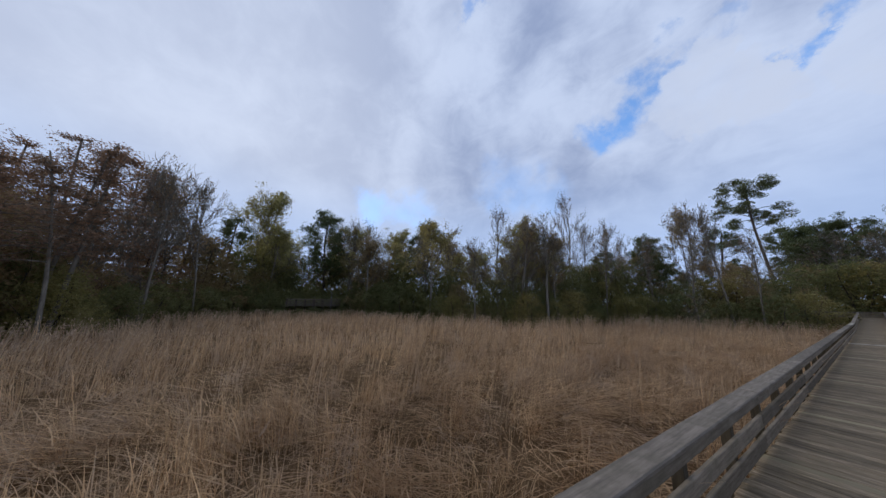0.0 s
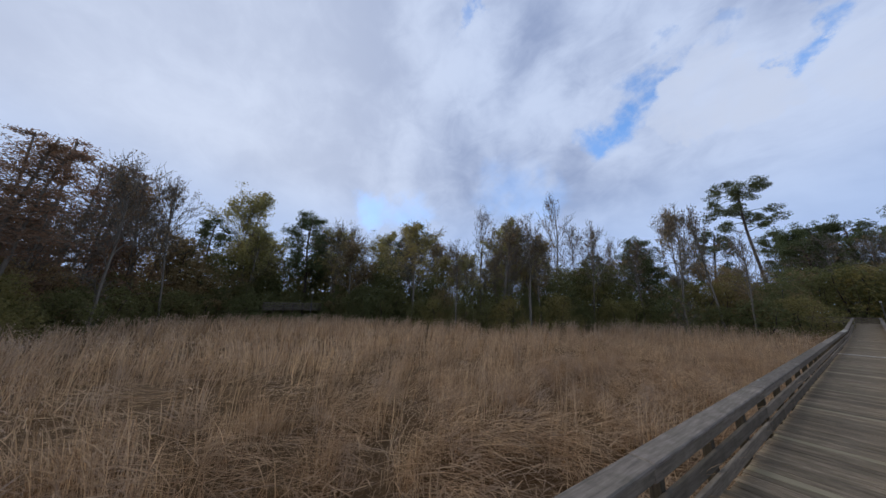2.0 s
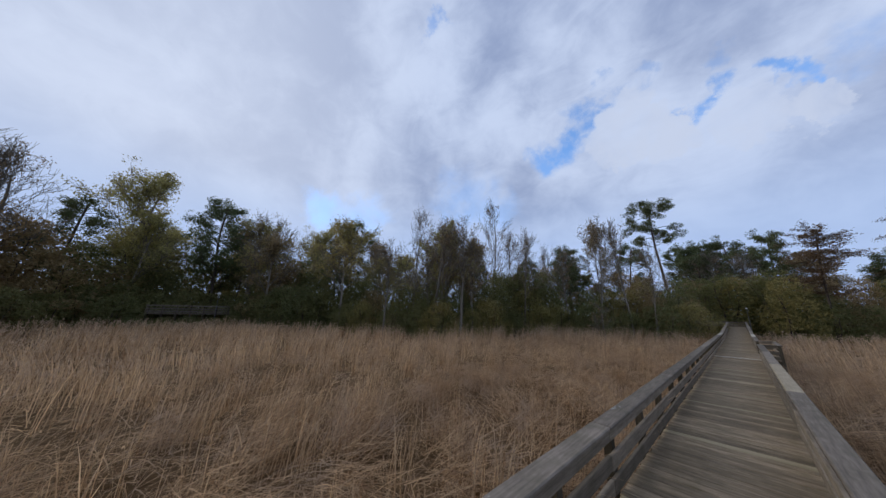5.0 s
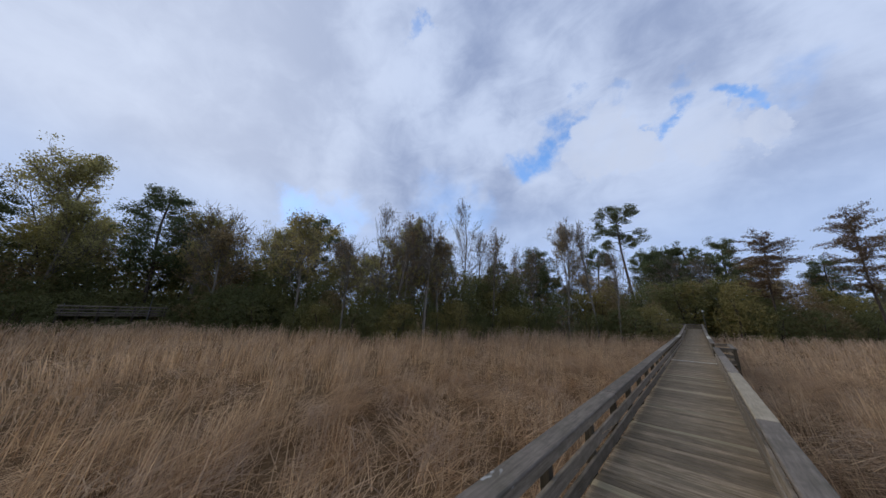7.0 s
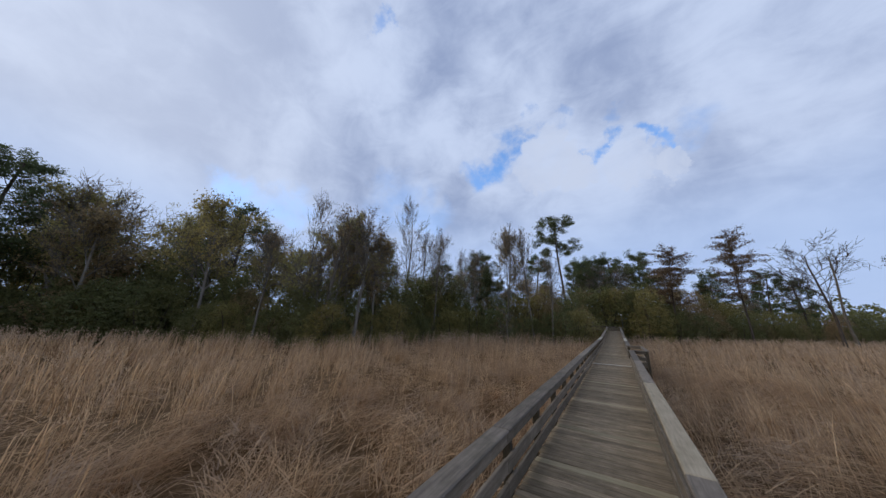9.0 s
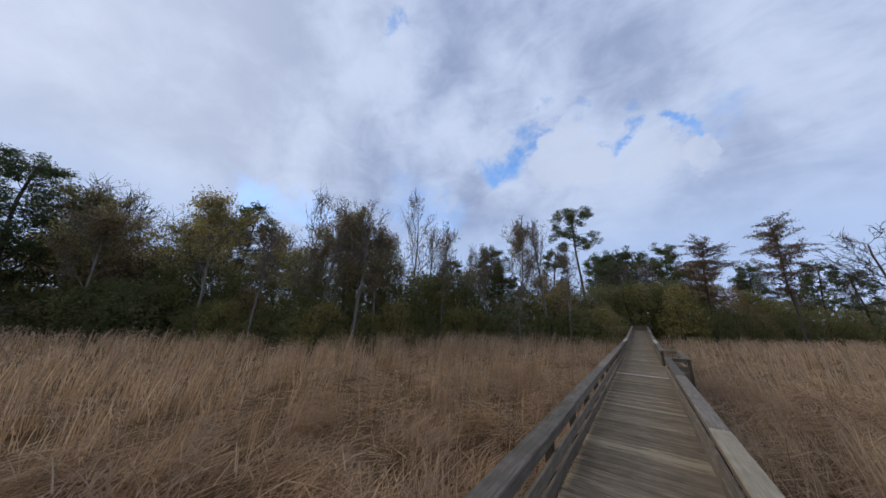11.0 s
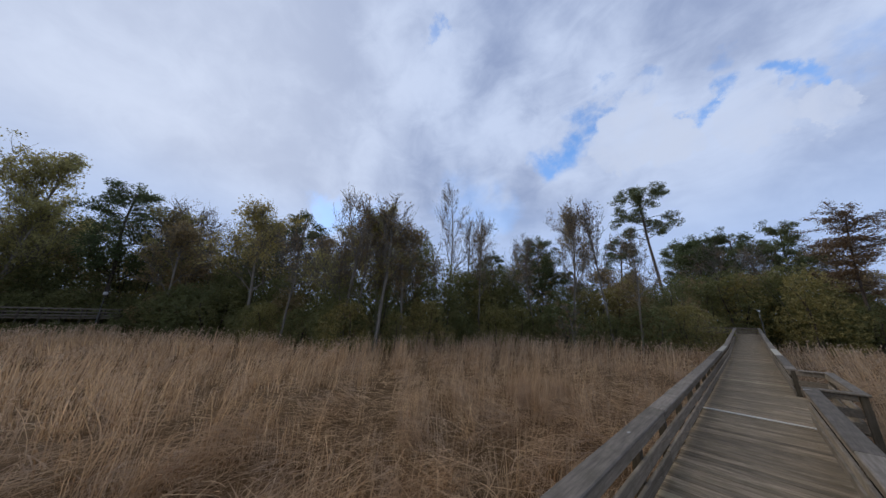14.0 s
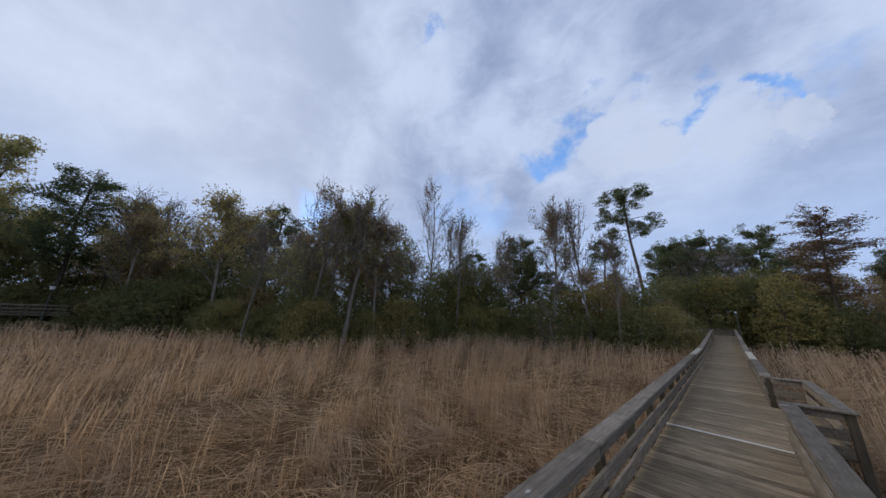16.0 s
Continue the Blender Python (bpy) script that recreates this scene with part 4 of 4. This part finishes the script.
def bay_rails():
    """The passing bay's own railing: two short sides and an outer side."""
    root = tagged(new("railing"), "weathered timber railing round the passing bay", "railing", "boardwalk railings")
    root.location = (BAY_OUT, (BAY_FROM + BAY_TO) / 2, GROUND - 0.2)
    inv = Matrix.Translation(root.location).inverted()
    long, mid = BAY_TO - BAY_FROM, (BAY_FROM + BAY_TO) / 2
    for y in (BAY_FROM, mid, BAY_TO):
        part("post", POST, root, inv @ pose(BAY_OUT, y, DECK, 0, 0, rnd.uniform(-2, 2)))
    for z, data in ((0.571, TOP_BOARD), (0.325, BOARD), (0.110, BOARD)):
        part("rail_board", data, root, inv @ pose(BAY_OUT - 0.065, mid, DECK + z) @ Matrix.Diagonal((1, (long - 0.22) / 3.9, 1, 1)))
        for y in (BAY_FROM, BAY_TO):
            part("rail_board", data, root, inv @ pose(1.075, y, DECK + z, 0, 0, 90) @ Matrix.Diagonal((1, 0.46 / 3.9, 1, 1)))
    part("cap_board", CAP, root, inv @ pose(BAY_OUT, mid, DECK + 0.645) @ Matrix.Diagonal((0.8, (long - 0.17) / 3.9, 1, 1)))
    for y in (BAY_FROM, BAY_TO):
        part("cap_board", CAP, root, inv @ pose(1.165, y, DECK + 0.641, 0, 0, 90) @ Matrix.Diagonal((0.8, 0.55 / 3.9, 1, 1)))


bay_rails()


def end_rails():
    """Crosswise railing where the walk meets the woods and turns off."""
    root = tagged(new("railing"), "grey timber railing across the end of the boardwalk", "railing", "boardwalk railings")
    root.location = (-1.0, END, GROUND - 0.2)
    inv = Matrix.Translation(root.location).inverted()
    for x in (0.80, -0.35, -1.5, -2.7, -3.9):
        part("post", POST, root, inv @ pose(x, END + 0.06, DECK + RISE))
    for z in (0.551, 0.325, 0.110):
        part("rail_board", BOARD, root, inv @ pose(-1.55, END - 0.006, DECK + RISE + z, 0, 0, 90) @ Matrix.Diagonal((1, 4.9 / 3.9, 1, 1)))
    part("cap_board", CAP, root, inv @ pose(-1.55, END, DECK + RISE + 0.643, 0, 0, 90) @ Matrix.Diagonal((1, 5.0 / 3.9, 1, 1)))


end_rails()


def lamp_post(x, y, base, top, head_size, label):
    """Slim pole with a small globe head."""
    root = tagged(new("lamp_post"), label, "lamp", "lamp posts")
    root.location = (x, y, base)
    bm = bmesh.new()
    bmesh.ops.create_cone(bm, cap_ends=True, segments=10, radius1=0.045, radius2=0.03, depth=top - base, matrix=Matrix.Translation((0, 0, (top - base) / 2)))
    part("pole", mesh_of("pole", bm, METAL), root)
    bm = bmesh.new()
    bmesh.ops.create_uvsphere(bm, u_segments=14, v_segments=8, radius=head_size, matrix=Matrix.Translation((0, 0, top - base + 0.75 * head_size)) @ Matrix.Diagonal((1, 1, 0.9, 1)))
    head = part("globe", mesh_of("globe", bm, WHITE_GLASS), root, None, "frosted white globe")
    bm = bmesh.new()
    bmesh.ops.create_cone(bm, cap_ends=True, segments=14, radius1=1.15 * head_size, radius2=0.2 * head_size, depth=0.5 * head_size, matrix=Matrix.Translation((0, 0, top - base + 1.8 * head_size)))
    part("cap", mesh_of("cap", bm, METAL), head)
    return root


lamp_post(-46.6, 7.9, GROUND, 3.75, 0.20, "slim lamp post with a white head beside the far walk")
lamp_post(1.15, 59.6, GROUND, 3.2, 0.10, "slim lamp post at the end of the boardwalk")


def far_walk():
    """A raised walk at the foot of the far trees, seen over the reeds."""
    root = tagged(new("far_boardwalk"), "grey timber walk with railing below the far trees", "boardwalk")
    root.location = (-46.8, 5.45, GROUND)
    bm = bmesh.new()
    bmesh.ops.create_cube(bm, size=1, matrix=Matrix.Translation((-0.8, 0, 2.05)) @ Matrix.Diagonal((1.6, 7.9, 0.16, 1)))
    part("deck", mesh_of("deck", bm, WOOD_Y), root)
    post = timber("post", (0.11, 0.11, 3.05), WOOD_Z)
    board = timber("rail_board", (0.045, 7.9, 0.13), WOOD_CAP)
    for k in range(7):
        for x in (0.0, -1.6):
            part("post", post, root, pose(x, -3.8 + k * 1.27, 1.51))
    for x in (0.08, -1.68):
        for z in (2.98, 2.62, 2.30):
            part("rail_board", board, root, pose(x, 0, z))


far_walk()

# ---- deck ----
deck = tagged(new("boardwalk_deck"), "weathered grey-brown plank deck of the boardwalk", "deck", kind="structure")
deck.location = (0, 20, 0)
DECK_INV = Matrix.Translation((0, 20, 0)).inverted()
bearer = timber("bearer", (0.07, 1.0, 0.16), WOOD_Y)
for side in (-0.62, 0.0, 0.62):
    for a, b in ((START, RAMP_FROM), (RAMP_FROM, END)):
        m = pose(side, (a + b) / 2, (deck_height(a) + deck_height(b)) / 2 - 0.122, tilt_along(a, b))
        part("bearer", bearer, deck, DECK_INV @ m @ Matrix.Diagonal((1, b - a, 1, 1)))
PLANK = 0.1455
PLANKS = [timber("plank", (1.485 + 0.008 * i, 0.1464 - 0.0002 * i, 0.036), WOOD_X, 0.0155) for i in range(4)]
PLANK_PALE = timber("plank", (1.49, 0.1462, 0.036), WOOD_X_PALE, 0.014)
PLANK_LONG = timber("plank", (2.09, 0.1462, 0.036), WOOD_X, 0.0155)
BATTEN = timber("batten", (1.50, 0.042, 0.016), WOOD_X_WHITE, 0.003)
# planks nearest these y get the paler timber
PALE_AT = (5.36, 8.0, 9.6, 12.15, 14.5, 16.0, 18.1, 19.5, 20.6, 30.0, 34.4)
rest = bmesh.new()
y = START
while y < END + 1.4:
    inside_bay = BAY_FROM + 0.1 < y < BAY_TO - 0.1
    m = pose(0.30 if inside_bay else rnd.uniform(-0.012, 0.012), y, deck_height(y) - 0.018 + rnd.uniform(-0.003, 0.003),
             (tilt_along(RAMP_FROM, RAMP_TO) if RAMP_FROM < y < RAMP_TO else 0) + rnd.uniform(-0.6, 0.6), rnd.uniform(-0.15, 0.15), rnd.uniform(-0.35, 0.35))
    data = PLANK_LONG if inside_bay else rnd.choice(PLANKS)
    if min(abs(y - p) for p in PALE_AT) < PLANK * 0.5:
        data = PLANK_PALE
    if -1.0 < y < 42.0:
        part("plank", data, deck, DECK_INV @ m)
    else:
        old = len(rest.verts)
        rest.from_mesh(PLANKS[0])
        rest.verts.ensure_lookup_table()
        bmesh.ops.transform(rest, matrix=DECK_INV @ m, verts=rest.verts[old:])
    y += PLANK
tagged(part("far_planks", mesh_of("far_planks", rest, WOOD_X), deck), kind="stuff")
part("batten", BATTEN, deck, DECK_INV @ pose(0, 25.02, DECK + 0.0105, 0, 0, -0.5), "bare pale strip across the deck")
